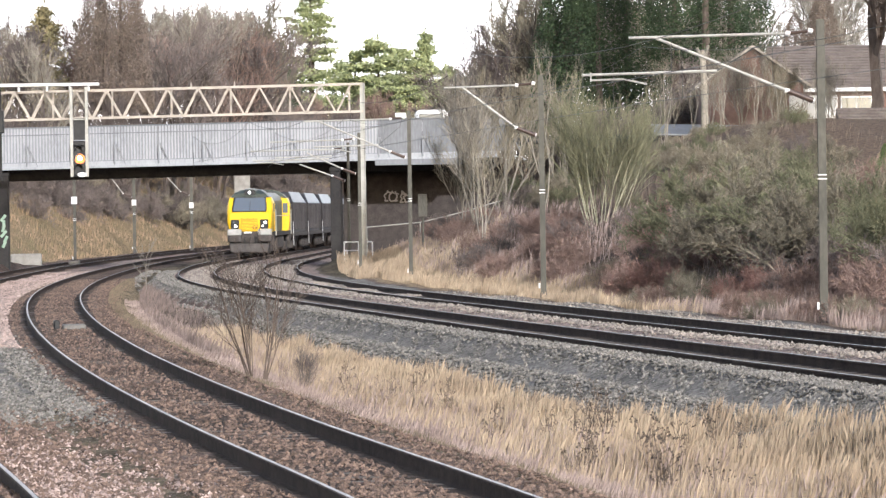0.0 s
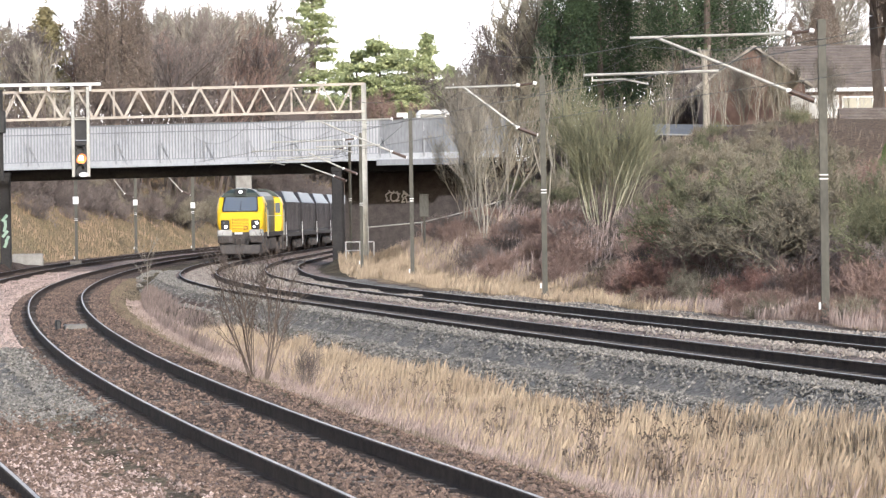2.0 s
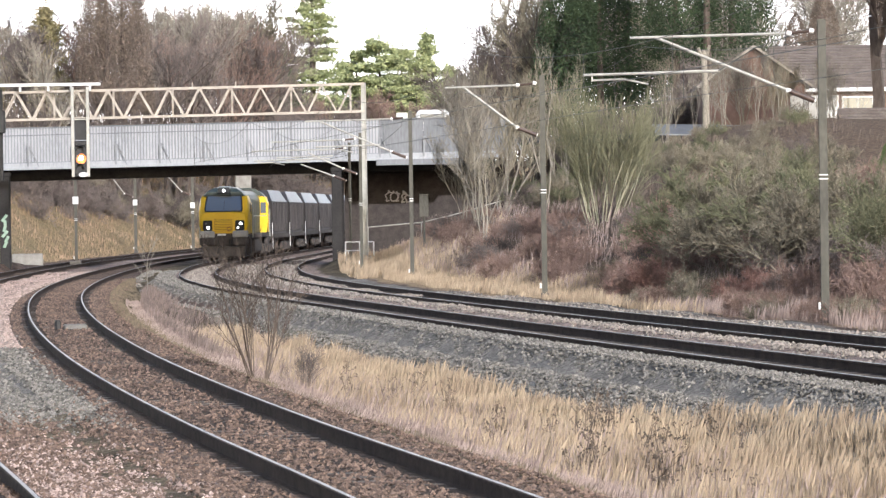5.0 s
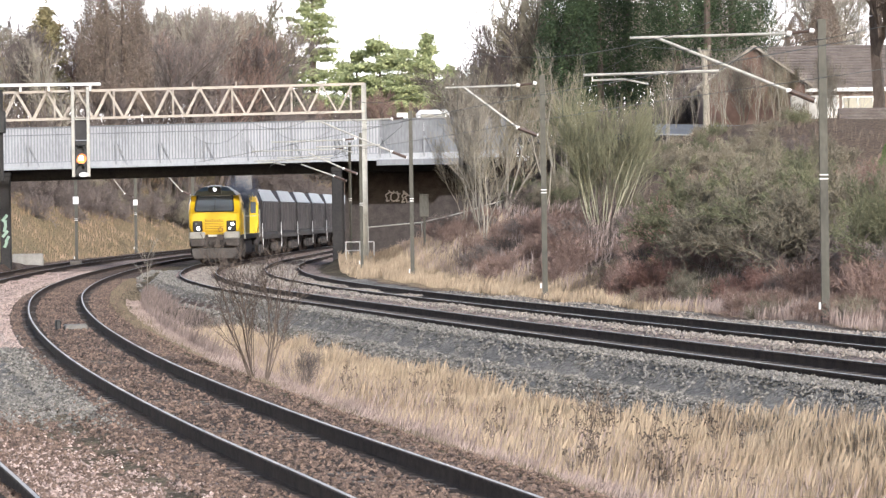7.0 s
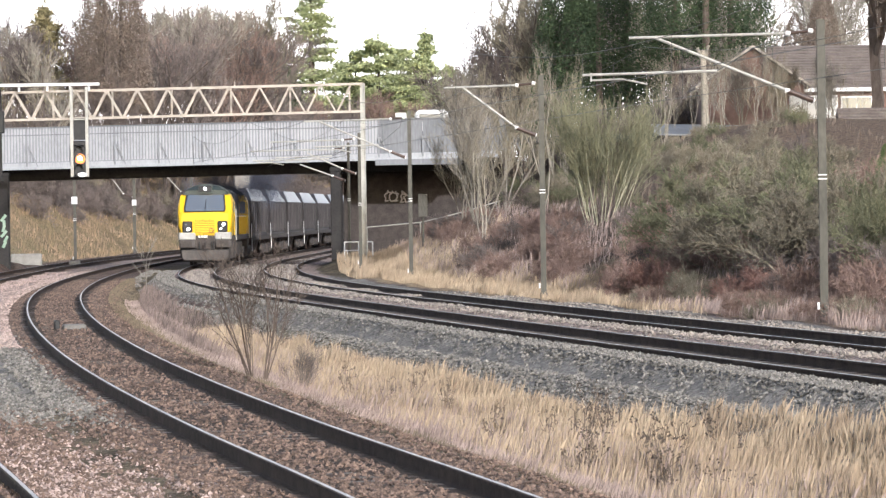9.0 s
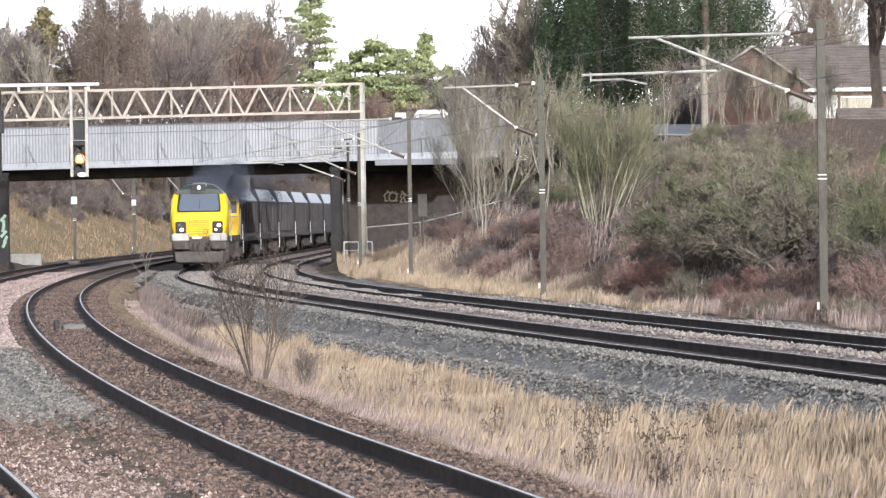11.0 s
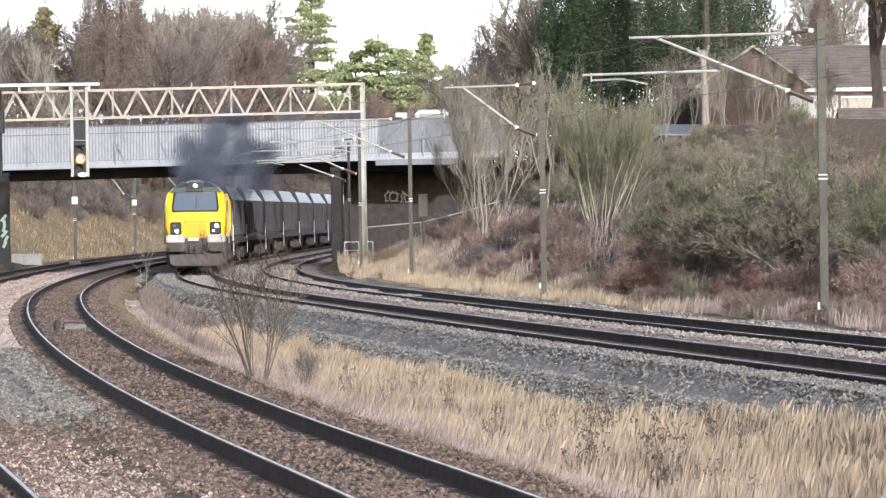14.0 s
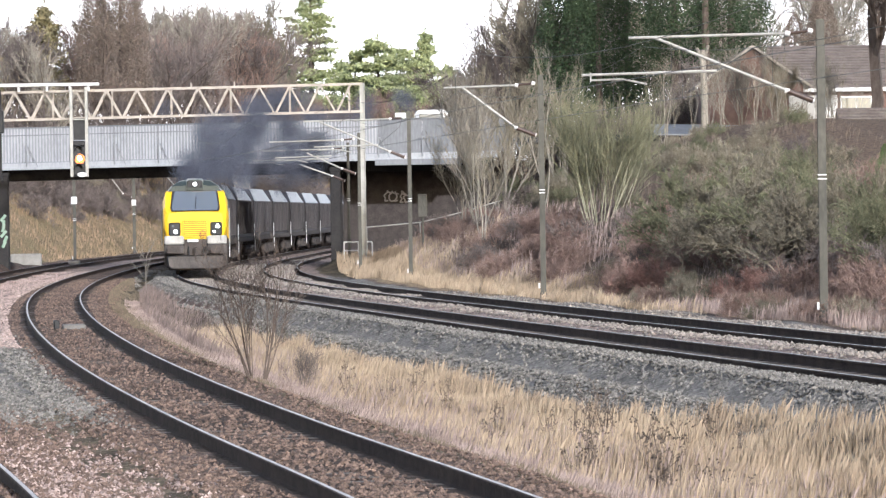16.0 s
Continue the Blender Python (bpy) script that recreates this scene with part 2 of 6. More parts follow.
    def loft(self, rings, close=True):
        """Rings of equal length, joined in turn, capped at both ends."""
        n = len(rings[0])
        vs = [p for r in rings for p in r]
        fs = []
        for k in range(len(rings) - 1):
            fs += [(k * n + i, k * n + (i + 1) % n, (k + 1) * n + (i + 1) % n, (k + 1) * n + i) for i in range(n)]
        if close:
            fs += [tuple(range(n - 1, -1, -1)), tuple((len(rings) - 1) * n + i for i in range(n))]
        return self.add(vs, fs)

    def disc(self, c, r, axis=(0, -1, 0), depth=0.05, n=16):
        c, d = Vector(c), Vector(axis).normalized()
        return self.tube(c, c + d * depth, r, r, n)

    def data(self, name):
        me = bpy.data.meshes.new(name)
        me.from_pydata(self.v, [], self.f)
        me.update()
        bm = bmesh.new()
        bm.from_mesh(me)
        bmesh.ops.recalc_face_normals(bm, faces=bm.faces)
        bm.to_mesh(me)
        bm.free()
        return me

    def raw(self, name):
        me = bpy.data.meshes.new(name)
        me.from_pydata(self.v, [], self.f)
        me.update()
        return me


def empty(name, x=0, y=0, z=0, rz=0):
    ob = new(name)
    ob.matrix_basis = pose(x, y, z, 0, 0, rz)
    return ob


def part(name, mesh, material, parent=None, label="", at=None, smooth=False):
    """One mesh object under a thing or a part."""
    me = mesh.data(name) if isinstance(mesh, Mesh) else mesh
    if not me.materials:
        me.materials.append(material)
    if smooth:
        me.shade_smooth()
    ob = new(name, me)
    if me.materials[0] != material:
        ob.material_slots[0].link = "OBJECT"
        ob.material_slots[0].material = material
    if parent:
        ob.parent = parent
    if at is not None:
        ob.matrix_basis = at
    return tagged(ob, label)


def thing(name, mesh, material, label, category, group="", kind="", at=None):
    ob = part(name, mesh, material, None, label, at)
    return tagged(ob, label, category, group, kind)

# ---------------------------------------------------------------- the lines of the tracks


class Curve:
    """A smooth plan curve x(y) through a few points."""

    def __init__(self, pts):
        ys, xs = np.array([p[1] for p in pts], float), np.array([p[0] for p in pts], float)
        m = np.gradient(xs, ys)
        self.ys, self.xs, self.m = ys, xs, m

    def x(self, y):
        y = np.asarray(y, float)
        i = np.clip(np.searchsorted(self.ys, y) - 1, 0, len(self.ys) - 2)
        h = self.ys[i + 1] - self.ys[i]
        t = (y - self.ys[i]) / h
        tc = np.clip(t, 0, 1)
        v = ((2 * tc**3 - 3 * tc**2 + 1) * self.xs[i] + (tc**3 - 2 * tc**2 + tc) * h * self.m[i]
             + (-2 * tc**3 + 3 * tc**2) * self.xs[i + 1] + (tc**3 - tc**2) * h * self.m[i + 1])
        return v + np.where(t < 0, (t * h) * self.m[0], 0) + np.where(t > 1, ((t - 1) * h) * self.m[-1], 0)

    def slope(self, y):
        return (self.x(np.asarray(y) + 1.0) - self.x(np.asarray(y) - 1.0)) / 2.0

    def off(self, x, y):
        """Distance to the right of the curve."""
        return (x - self.x(y)) / np.sqrt(1 + self.slope(y) ** 2)

    def at(self, y, o=0.0):
        s = float(self.slope(y))
        k = math.sqrt(1 + s * s)
        return float(self.x(y)) + o / k, y - o * s / k


LINE1 = Curve([(5.2, 0), (2.35, 20), (-0.07, 36), (-2.15, 48.5), (-5.2, 69), (-7.75, 89), (-10.35, 113), (-12.2, 134), (-13.65, 157),
               (-14.7, 183), (-15.25, 205), (-15.5, 228), (-15.3, 250), (-14.2, 292), (-11.5, 350), (-7, 410), (0, 480)])
LINE2 = Curve([(17.3, 0), (13.7, 20), (9.9, 41), (6.75, 59.2), (4.64, 70.9), (2.5, 83), (0.18, 96.5), (-1.95, 109.5), (-3.6, 119.5), (-4.75, 127),
               (-6.25, 137), (-8.05, 151.5), (-9.1, 161.5), (-9.9, 171), (-10.85, 188), (-11.35, 204), (-11.4, 224), (-11.05, 243),
               (-10.6, 264), (-9.7, 300), (-7.9, 350), (-4, 410), (2, 480)])


def smooth(a, b, v):
    t = np.clip((v - a) / (b - a), 0, 1)
    return t * t * (3 - 2 * t)


GAP0, GAP3 = -4.1, 3.65


def ground_z(x, y):
    """Height of the ground: four ballast beds, a hollow, a bank on either side."""
    x, y = np.asarray(x, float), np.asarray(y, float)
    o1, o2 = LINE1.off(x, y), LINE2.off(x, y)
    o0, o3 = o1 - GAP0, o2 - GAP3
    z = np.full(np.broadcast(x, y).shape, -0.42)
    z = z - 0.50 * smooth(2.4, 3.6, o1) * smooth(-2.4, -3.6, o2)
    for o in (o0, o1, o2, o3):
        z = np.maximum(z, -0.172 - 0.58 * np.clip(np.abs(o) - 1.75, 0, None))
    z = np.where((o1 > -4.1) & (o1 < 0), np.maximum(z, -0.21), z)
    for o in (o2, o3):
        z = np.maximum(z, np.where(y < 190, -0.085 - 0.9 * np.clip(np.abs(o + 1.28) - 0.40, 0, None), -9))
    z = np.maximum(z, -0.160 + 0.010 * np.sin(y * 0.9 + x) - 0.58 * np.clip(np.abs(o1) - 1.75, 0, None))
    bank = np.clip(o3 - 4.6 + 1.7 * smooth(165, 200, y), 0, None) * (0.46 - 0.09 * smooth(170, 200, y))
    z = z + np.minimum(bank, 6.1 - 2.3 * smooth(160, 138, y))
    z = np.where(o3 > 1.8, np.maximum(z, -0.20 + 0.42 * smooth(1.95, 2.6, o3) * smooth(186, 200, y) * smooth(300, 280, y)), z)
    z = np.where(o0 < -1.6, np.maximum(z, -0.20 + 0.35 * smooth(-1.7, -2.3, o0) * smooth(195, 204, y) * smooth(226, 216, y)), z)
    left = np.clip(-o0 - 4.2, 0, None) * 0.62
    z = z + np.minimum(left, 6.3) * smooth(236, 262, y)
    z = z + 0.05 * np.sin(x * 1.7 + y * 0.31) * np.cos(y * 0.53 - x * 0.4) * smooth(2.2, 3.5, np.minimum(np.abs(o1), np.abs(o2)))
    far = smooth(395, 470, y)
    return z * (1 - far) + 7.9 * far


def gz(x, y):
    return float(ground_z(x, y))

# ---------------------------------------------------------------- ground


def ground_material():
    m = bpy.data.materials.new("trackside_ground")
    m.use_nodes = True
    n, l = m.node_tree.nodes, m.node_tree.links
    b = n["Principled BSDF"]
    tc = n.new("ShaderNodeTexCoord")
    big = n.new("ShaderNodeTexNoise")
    big.inputs["Scale"].default_value, big.inputs["Detail"].default_value = 0.45, 6
    grit = n.new("ShaderNodeTexVoronoi")
    grit.inputs["Scale"].default_value = 15.0
    fine = n.new("ShaderNodeTexNoise")
    fine.inputs["Scale"].default_value, fine.inputs["Detail"].default_value = 7.0, 5
    for q in (big, grit, fine):
        l.new(tc.outputs["Object"], q.inputs["Vector"])

    def ramp(src, stops, lo=0.3, hi=0.7):
        r = n.new("ShaderNodeValToRGB")
        e = r.color_ramp.elements
        while len(e) < len(stops):
            e.new(0.5)
        for i, c in enumerate(stops):
            e[i].position = lo + (hi - lo) * i / (len(stops) - 1)
            e[i].color = (*c, 1)
        l.new(src, r.inputs[0])
        return r.outputs[0]

    def blend(fac, a, c, mode="MIX"):
        q = n.new("ShaderNodeMixRGB")
        q.blend_type = mode
        if isinstance(fac, float):
            q.inputs[0].default_value = fac
        else:
            l.new(fac, q.inputs[0])
        l.new(a, q.inputs[1])
        l.new(c, q.inputs[2])
        return q.outputs[0]

    stone = ramp(grit.outputs["Color"], [(0.45, 0.45, 0.45), (1.35, 1.35, 1.35)], 0.05, 0.95)
    brown = blend(1.0, ramp(big.outputs["Fac"], [(0.088, 0.062, 0.049), (0.155, 0.112, 0.089), (0.22, 0.165, 0.135)]), stone, "MULTIPLY")
    grey = blend(1.0, ramp(big.outputs["Fac"], [(0.165, 0.153, 0.135), (0.28, 0.264, 0.238)]), stone, "MULTIPLY")
    pink = blend(1.0, ramp(big.outputs["Fac"], [(0.25, 0.19, 0.16), (0.43, 0.34, 0.30)]), stone, "MULTIPLY")
    straw = ramp(fine.outputs["Fac"], [(0.18, 0.125, 0.085), (0.33, 0.245, 0.15), (0.43, 0.33, 0.20)])
    earth = ramp(fine.outputs["Fac"], [(0.075, 0.055, 0.042), (0.15, 0.11, 0.082), (0.19, 0.145, 0.10)])
    moss = blend(1.0, ramp(big.outputs["Fac"], [(0.066, 0.052, 0.034), (0.125, 0.10, 0.064), (0.19, 0.155, 0.10)]), stone, "MULTIPLY")
    rail_dark = blend(1.0, ramp(fine.outputs["Fac"], [(0.046, 0.035, 0.029), (0.10, 0.077, 0.062)]), stone, "MULTIPLY")
    turf = blend(big.outputs["Fac"], ramp(fine.outputs["Fac"], [(0.12, 0.108, 0.056), (0.24, 0.198, 0.11)]), straw)
    col = brown
    for name, layer in (("grey", grey), ("pink", pink), ("straw", straw), ("moss", moss), ("earth", earth), ("turf", turf), ("rail_dark", rail_dark)):
        at = n.new("ShaderNodeAttribute")
        at.attribute_name = name
        edge = n.new("ShaderNodeMath")
        edge.operation = "MULTIPLY_ADD"
        edge.inputs[1].default_value = 1.0
        sub = n.new("ShaderNodeMath")
        sub.operation = "MULTIPLY_ADD"
        sub.inputs[1].default_value, sub.inputs[2].default_value = 0.9, -0.45
        l.new(fine.outputs["Fac"], sub.inputs[0])
        l.new(at.outputs["Fac"], edge.inputs[0])
        l.new(sub.outputs[0], edge.inputs[2])
        st = n.new("ShaderNodeMapRange")
        st.inputs["From Min"].default_value, st.inputs["From Max"].default_value = 0.3, 0.7
        l.new(edge.outputs[0], st.inputs["Value"])
        col = blend(st.outputs[0], col, layer)
    l.new(col, b.inputs["Base Color"])
    b.inputs["Roughness"].default_value = 0.95
    b.inputs["Specular IOR Level"].default_value = 0.15
    bp = n.new("ShaderNodeBump")
    bp.inputs["Strength"].default_value, bp.inputs["Distance"].default_value = 0.7, 0.05
    l.new(grit.outputs["Distance"], bp.inputs["Height"])
    l.new(bp.outputs[0], b.inputs["Normal"])
    return m


def grey_edge(y):
    """How much narrower the grey ballast shoulder is far off and close by."""
    return 1.5 * smooth(98, 130, y) + 0.8 * smooth(64, 54, y)


def build_ground():
    ys = np.concatenate([np.arange(-60, 30, 6), np.arange(30, 130, 0.55), np.arange(130, 290, 1.2), np.arange(290, 520, 5), [560, 640, 800, 1100, 1600, 2500, 4000]])
    xs = np.concatenate([[-3000, -1200, -500, -220, -120, -80, -60], np.arange(-46, 30, 0.42), np.arange(30, 60, 3), [80, 120, 220, 500, 1200, 3000]])
    gx, gy = np.meshgrid(xs, ys)
    z = ground_z(gx, gy)
    nx, ny = len(xs), len(ys)
    idx = np.arange(nx * ny).reshape(ny, nx)
    faces = np.stack([idx[:-1, :-1], idx[:-1, 1:], idx[1:, 1:], idx[1:, :-1]], -1).reshape(-1, 4)
    me = bpy.data.meshes.new("ground")
    me.from_pydata(np.stack([gx, gy, z], -1).reshape(-1, 3).tolist(), [], faces.tolist())
    o1, o2 = LINE1.off(gx, gy), LINE2.off(gx, gy)
    o0, o3 = o1 - GAP0, o2 - GAP3
    zones = {
        "grey": np.maximum(smooth(-3.7 + grey_edge(gy), -3.1 + grey_edge(gy), o2) * smooth(2.9 + 0.9 * smooth(140, 110, gy) - 1.0 * smooth(165, 185, gy), 2.4 + 0.9 * smooth(140, 110, gy) - 1.0 * smooth(165, 185, gy), o3), smooth(-1.1, -1.5, o1) * smooth(0.8, 1.1, o0) * smooth(52, 62, gy) * smooth(96, 80, gy)),
        "pink": np.maximum(smooth(0.9, 1.3, o0) * smooth(-1.2, -1.6, o1) * np.maximum(smooth(78, 100, gy), smooth(46, 40, gy)), np.maximum.reduce([smooth(1.1, 1.4, o2) * smooth(-1.1, -1.4, o3), smooth(-1.9, -1.5, o2) * smooth(1.9, 1.5, o3) * smooth(135, 160, gy) * 0.8])),
        "straw": np.maximum(smooth(2.6, 3.3, o1) * smooth(-3.1, -3.6, o2) * smooth(100, 84, gy), smooth(2.7 + 0.9 * smooth(140, 110, gy), 3.2 + 0.9 * smooth(140, 110, gy), o3) * smooth(6.8, 5.6, o3)),
        "moss": np.maximum.reduce([smooth(1.35, 1.7, o1) * smooth(3.1, 2.5, o1), smooth(1.5, 1.9, o3) * smooth(4.2, 3.4, o3) * smooth(160, 185, gy), np.maximum(smooth(1.4, 1.9, o1) * smooth(-2.2, -2.8, o2) * smooth(84, 100, gy),
                           smooth(-1.3, -1.7, o1) * smooth(-3.1, -2.6, o1) * smooth(66, 52, gy) * 0.75)]),
        # darker brown ground along the rails and between them
        "rail_dark": np.maximum.reduce([smooth(0.34, 0.16, np.abs(np.abs(o) - 0.76)) * k for o, k in ((o0, 1), (o1, 1), (o2, smooth(-0.95, -0.8, o2)), (o3, smooth(-0.95, -0.8, o3)))]
                                   + [smooth(0.95, 0.8, np.abs(o2)) * smooth(150, 125, gy), smooth(0.95, 0.8, np.abs(o3)) * smooth(150, 125, gy), 0.62 * smooth(0.8, 0.5, np.abs(o1))]),
        "earth": smooth(5.6, 7.0, o3),
        "turf": smooth(-3.0, -4.5, o0) * smooth(232, 246, gy),
    }
    for name, v in zones.items():
        if name == "rail_dark":
            v = v * (1 - 0.8 * smooth(125, 165, gy))
        me.attributes.new(name, "FLOAT", "POINT").data.foreach_set("value", np.ascontiguousarray(v.reshape(-1), dtype=np.float32))
    me.materials.append(ground_material())
    me.shade_smooth()
    tagged(new("ground", me), "railway cutting floor of brown and grey ballast with straw-coloured grass", "ground", kind="structure")


build_ground()

# ---------------------------------------------------------------- tracks


def rail_mesh(curve, o, y0, y1, profile, step=2.0):
    m, rings = Mesh(), []
    for y in np.arange(y0, y1, step):
        x, yy = curve.at(float(y), o)
        s = float(curve.slope(y))
        k = math.sqrt(1 + s * s)
        rings.append([(x + a / k, yy - a * s / k, z) for a, z in profile])
    return m.loft(rings)


RAIL = [(-0.075, -0.188), (0.075, -0.188), (0.075, -0.174), (0.014, -0.150), (0.014, -0.047), (0.036, -0.038), (0.036, -0.010), (0.028, -0.002),
        (-0.028, -0.002), (-0.036, -0.010), (-0.036, -0.038), (-0.014, -0.047), (-0.014, -0.150), (-0.075, -0.174)]
HEAD = [(-0.020, -0.004), (0.020, -0.004), (0.018, 0.002), (-0.018, 0.002)]


def build_track(name, curve, o, y0, y1, label):
    tr = tagged(empty(name), label, "railway track", "railway tracks", "structure")
    for side in (-0.7525, 0.7525):
        r = part("rail", rail_mesh(curve, o + side, y0, y1, RAIL), M_RUST, tr, "rust-brown steel running rail")
        part("running_surface", rail_mesh(curve, o + side, y0, y1, HEAD), M_SHINE, r, "bright worn rail top")
    return tr


track_1 = build_track("track_1", LINE1, 0.0, -30, 400, "curving railway track in brown dirty ballast")
track_2 = build_track("track_2", LINE2, 0.0, -30, 400, "curving railway track on a grey ballast shoulder")
track_3 = build_track("track_3", LINE2, GAP3, -30, 400, "curving railway track beside the grassy verge")
track_0 = build_track("track_0", LINE1, GAP0, -30, 400, "curving railway track on pale pink ballast")

# ---------------------------------------------------------------- road bridge
BR_Y, BR_K = 208.0, 208.0 / 240.0
DECK_W = 5.4


def bz(x, left, right):
    """Height along the bridge's slight rise."""
    return left + (right - left) * (x + 24.7) / 21.0


def build_bridge():
    br = empty("bridge", 0, BR_Y, 0)
    br.matrix_basis = pose(0, BR_Y, 2.4 * (1 - BR_K)) @ Matrix.Scale(BR_K, 4)
    tagged(br, "grey steel road bridge with ribbed parapet over the tracks", "bridge", kind="structure")
    x0, x1 = -34.0, -3.75
    g = Mesh()
    for yy in (0.45, 1.9, 3.4, 4.9):
        low = 0.0 if yy < 1 else 0.52
        a, b, h = bz(x0, 5.05, 5.3) - low, bz(3, 5.05, 5.3) - low, 1.0 + low
        g.add([(x0, yy, a), (x0, yy + 0.4, a), (3, yy + 0.4, b), (3, yy, b), (x0, yy, a + h), (x0, yy + 0.4, a + h), (3, yy + 0.4, b + h), (3, yy, b + h)],
              [(0, 1, 2, 3), (4, 7, 6, 5), (0, 4, 5, 1), (1, 5, 6, 2), (2, 6, 7, 3), (3, 7, 4, 0)])
    part("girders", g, M_GIRDER, br, "near-black main girders")
    d = Mesh()
    a, b = bz(x0, 5.9, 6.15), bz(30, 5.9, 6.15)
    d.add([(x0, 0.1, a), (x0, DECK_W, a), (30, DECK_W, b), (30, 0.1, b), (x0, 0.1, a + 0.35), (x0, DECK_W, a + 0.35), (30, DECK_W, b + 0.35), (30, 0.1, b + 0.35)],
          [(0, 1, 2, 3), (4, 7, 6, 5), (0, 4, 5, 1), (1, 5, 6, 2), (2, 6, 7, 3), (3, 7, 4, 0)])
    part("deck", d, M_ASPHALT, br, "asphalt road deck")

    def skew_box(m, xa, xb, ya, yb, la, lb, ha, hb):
        """A bar along the bridge between heights given at its left reference and right reference."""
        za, zb, wa, wb = bz(xa, la, lb), bz(xb, la, lb), bz(xa, ha, hb), bz(xb, ha, hb)
        m.add([(xa, ya, za), (xb, ya, zb), (xb, yb, zb), (xa, yb, za), (xa, ya, wa), (xb, ya, wb), (xb, yb, wb), (xa, yb, wa)],
              [(3, 2, 1, 0), (4, 5, 6, 7), (0, 1, 5, 4), (1, 2, 6, 5), (2, 3, 7, 6), (3, 0, 4, 7)])
        return m

    # ribbed sheet panels between posts
    pitch = 2.49
    xs = [-23.46 + pitch * i for i in range(-4, 12)]
    for i, x in enumerate(xs[:-1]):
        m = Mesh()
        n = 14
        w = pitch / n
        main = x < x1 - 0.5
        for k in range(n):
            a = x + 0.03 + (pitch - 0.06) * k / n
            skew_box(m, a, a + w * 0.55, -0.035, 0.0, 5.55, 5.80, 7.45, 7.66)
        # shade between the ribs and over the right-hand panels is painted darker
        pn = part("panel", skew_box(Mesh(), x, x + pitch - 0.012, 0.0, 0.03, 5.50, 5.75, 7.46, 7.67), M_PARAPET_BACK if main else M_PARAPET_DK, br, "grey backing sheet, shade in its colour")
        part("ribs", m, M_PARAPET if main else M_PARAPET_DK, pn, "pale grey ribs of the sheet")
    for x in xs:
        m = Mesh()
        z = bz(x, 5.3, 5.55)
        m.bar((x, -0.12, z), (x, -0.12, z + 1.15), 0.09, 0.16)
        m.bar((x + 0.08, -0.14, z + 1.15), (x + 0.62, -0.10, z - 0.02), 0.05, 0.05)
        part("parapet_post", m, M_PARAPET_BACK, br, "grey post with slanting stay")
    m = Mesh()
    skew_box(m, x0, 3.2, -0.30, 0.05, 5.12, 5.38, 5.25, 5.50)
    skew_box(m, x0, 3.2, -0.10, 0.0, 5.25, 5.50, 5.5, 5.76)
    part("bottom_flange", m, M_PARAPET, br, "pale grey lower flange")
    m = Mesh()
    skew_box(m, x0, 3.2, -0.10, 0.12, 7.46, 7.67, 7.53, 7.74)
    skew_box(m, x0, 3.2, -0.075, -0.036, 7.05, 7.28, 7.10, 7.33)
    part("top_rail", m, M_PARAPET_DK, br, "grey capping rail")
    m = Mesh()
    skew_box(m, x0, 3.2, DECK_W - 0.1, DECK_W, 6.2, 6.5, 7.4, 7.6)
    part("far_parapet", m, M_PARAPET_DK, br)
    m = Mesh()
    skew_box(m, -3.75, 1.15, -0.55, 0.4, 5.05, 5.10, 5.32, 5.42)
    part("bearing_shelf", m, M_PARAPET_DK, br, "pale grey box shelf over the abutment")
    for x, y in ((-6.03, 0.6), (-6.03, 2.7), (-6.03, 4.8), (-24.85, 0.4), (-25.1, 2.7), (-25.3, 4.8)):
        m = Mesh()
        w = 0.29
        m.box(x - w, x + w, y - 0.3, y + 0.3, -1.0, 5.06, 0.03)
        m.box(x - w - 0.05, x + w + 0.05, y - 0.38, y + 0.38, 4.8, 5.0, 0.02)
        part("pier", m, M_GIRDER, br, "near-black steel pier")
    ab = Mesh()
    ab.box(-5.7, 3.5, 5.2, 9.0, -1.0, 5.15)
    ab.box(-5.8, 3.6, 5.05, 5.2, 4.4, 4.7)
    part("abutment", ab, M_BRICKDARK, br, "very dark brick abutment wall")
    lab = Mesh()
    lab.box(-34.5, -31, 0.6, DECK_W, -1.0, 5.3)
    part("abutment", lab, M_BRICKDARK, br, "very dark brick abutment wall")
    # sprayed marks: loose strokes without letters
    rnd = random.Random(4)
    gm = Mesh()
    for i in range(5):
        cx = -3.25 + i * 0.27
        pts = [Vector((cx + rnd.uniform(-0.12, 0.16), 5.18, 3.12 + 0.62 * j / 4 + rnd.uniform(-0.05, 0.05) - 0.03 * i)) for j in range(5)]
        for p, q in zip(pts, pts[1:]):
            gm.bar(p, q, 0.02, 0.085)
        gm.bar(pts[0], pts[0] + Vector((0.2, 0, 0.04)), 0.02, 0.08)
        gm.bar(pts[3], pts[3] + Vector((0.17, 0, -0.06)), 0.02, 0.08)
    part("graffiti", gm, M_GRAFF, br, "pale sprayed scrawl")
    gm = Mesh()
    for i in range(6):
        z = 0.75 + i * 0.3
        gm.bar((-24.92 + 0.1 * math.sin(i * 2.1), 0.085, z), (-24.75 + 0.1 * math.sin(i * 1.3), 0.085, z + 0.36), 0.02, 0.16)
    part("graffiti", gm, M_GRAFF_G, br, "green sprayed scrawl")


build_bridge()

# ---------------------------------------------------------------- signal gantry


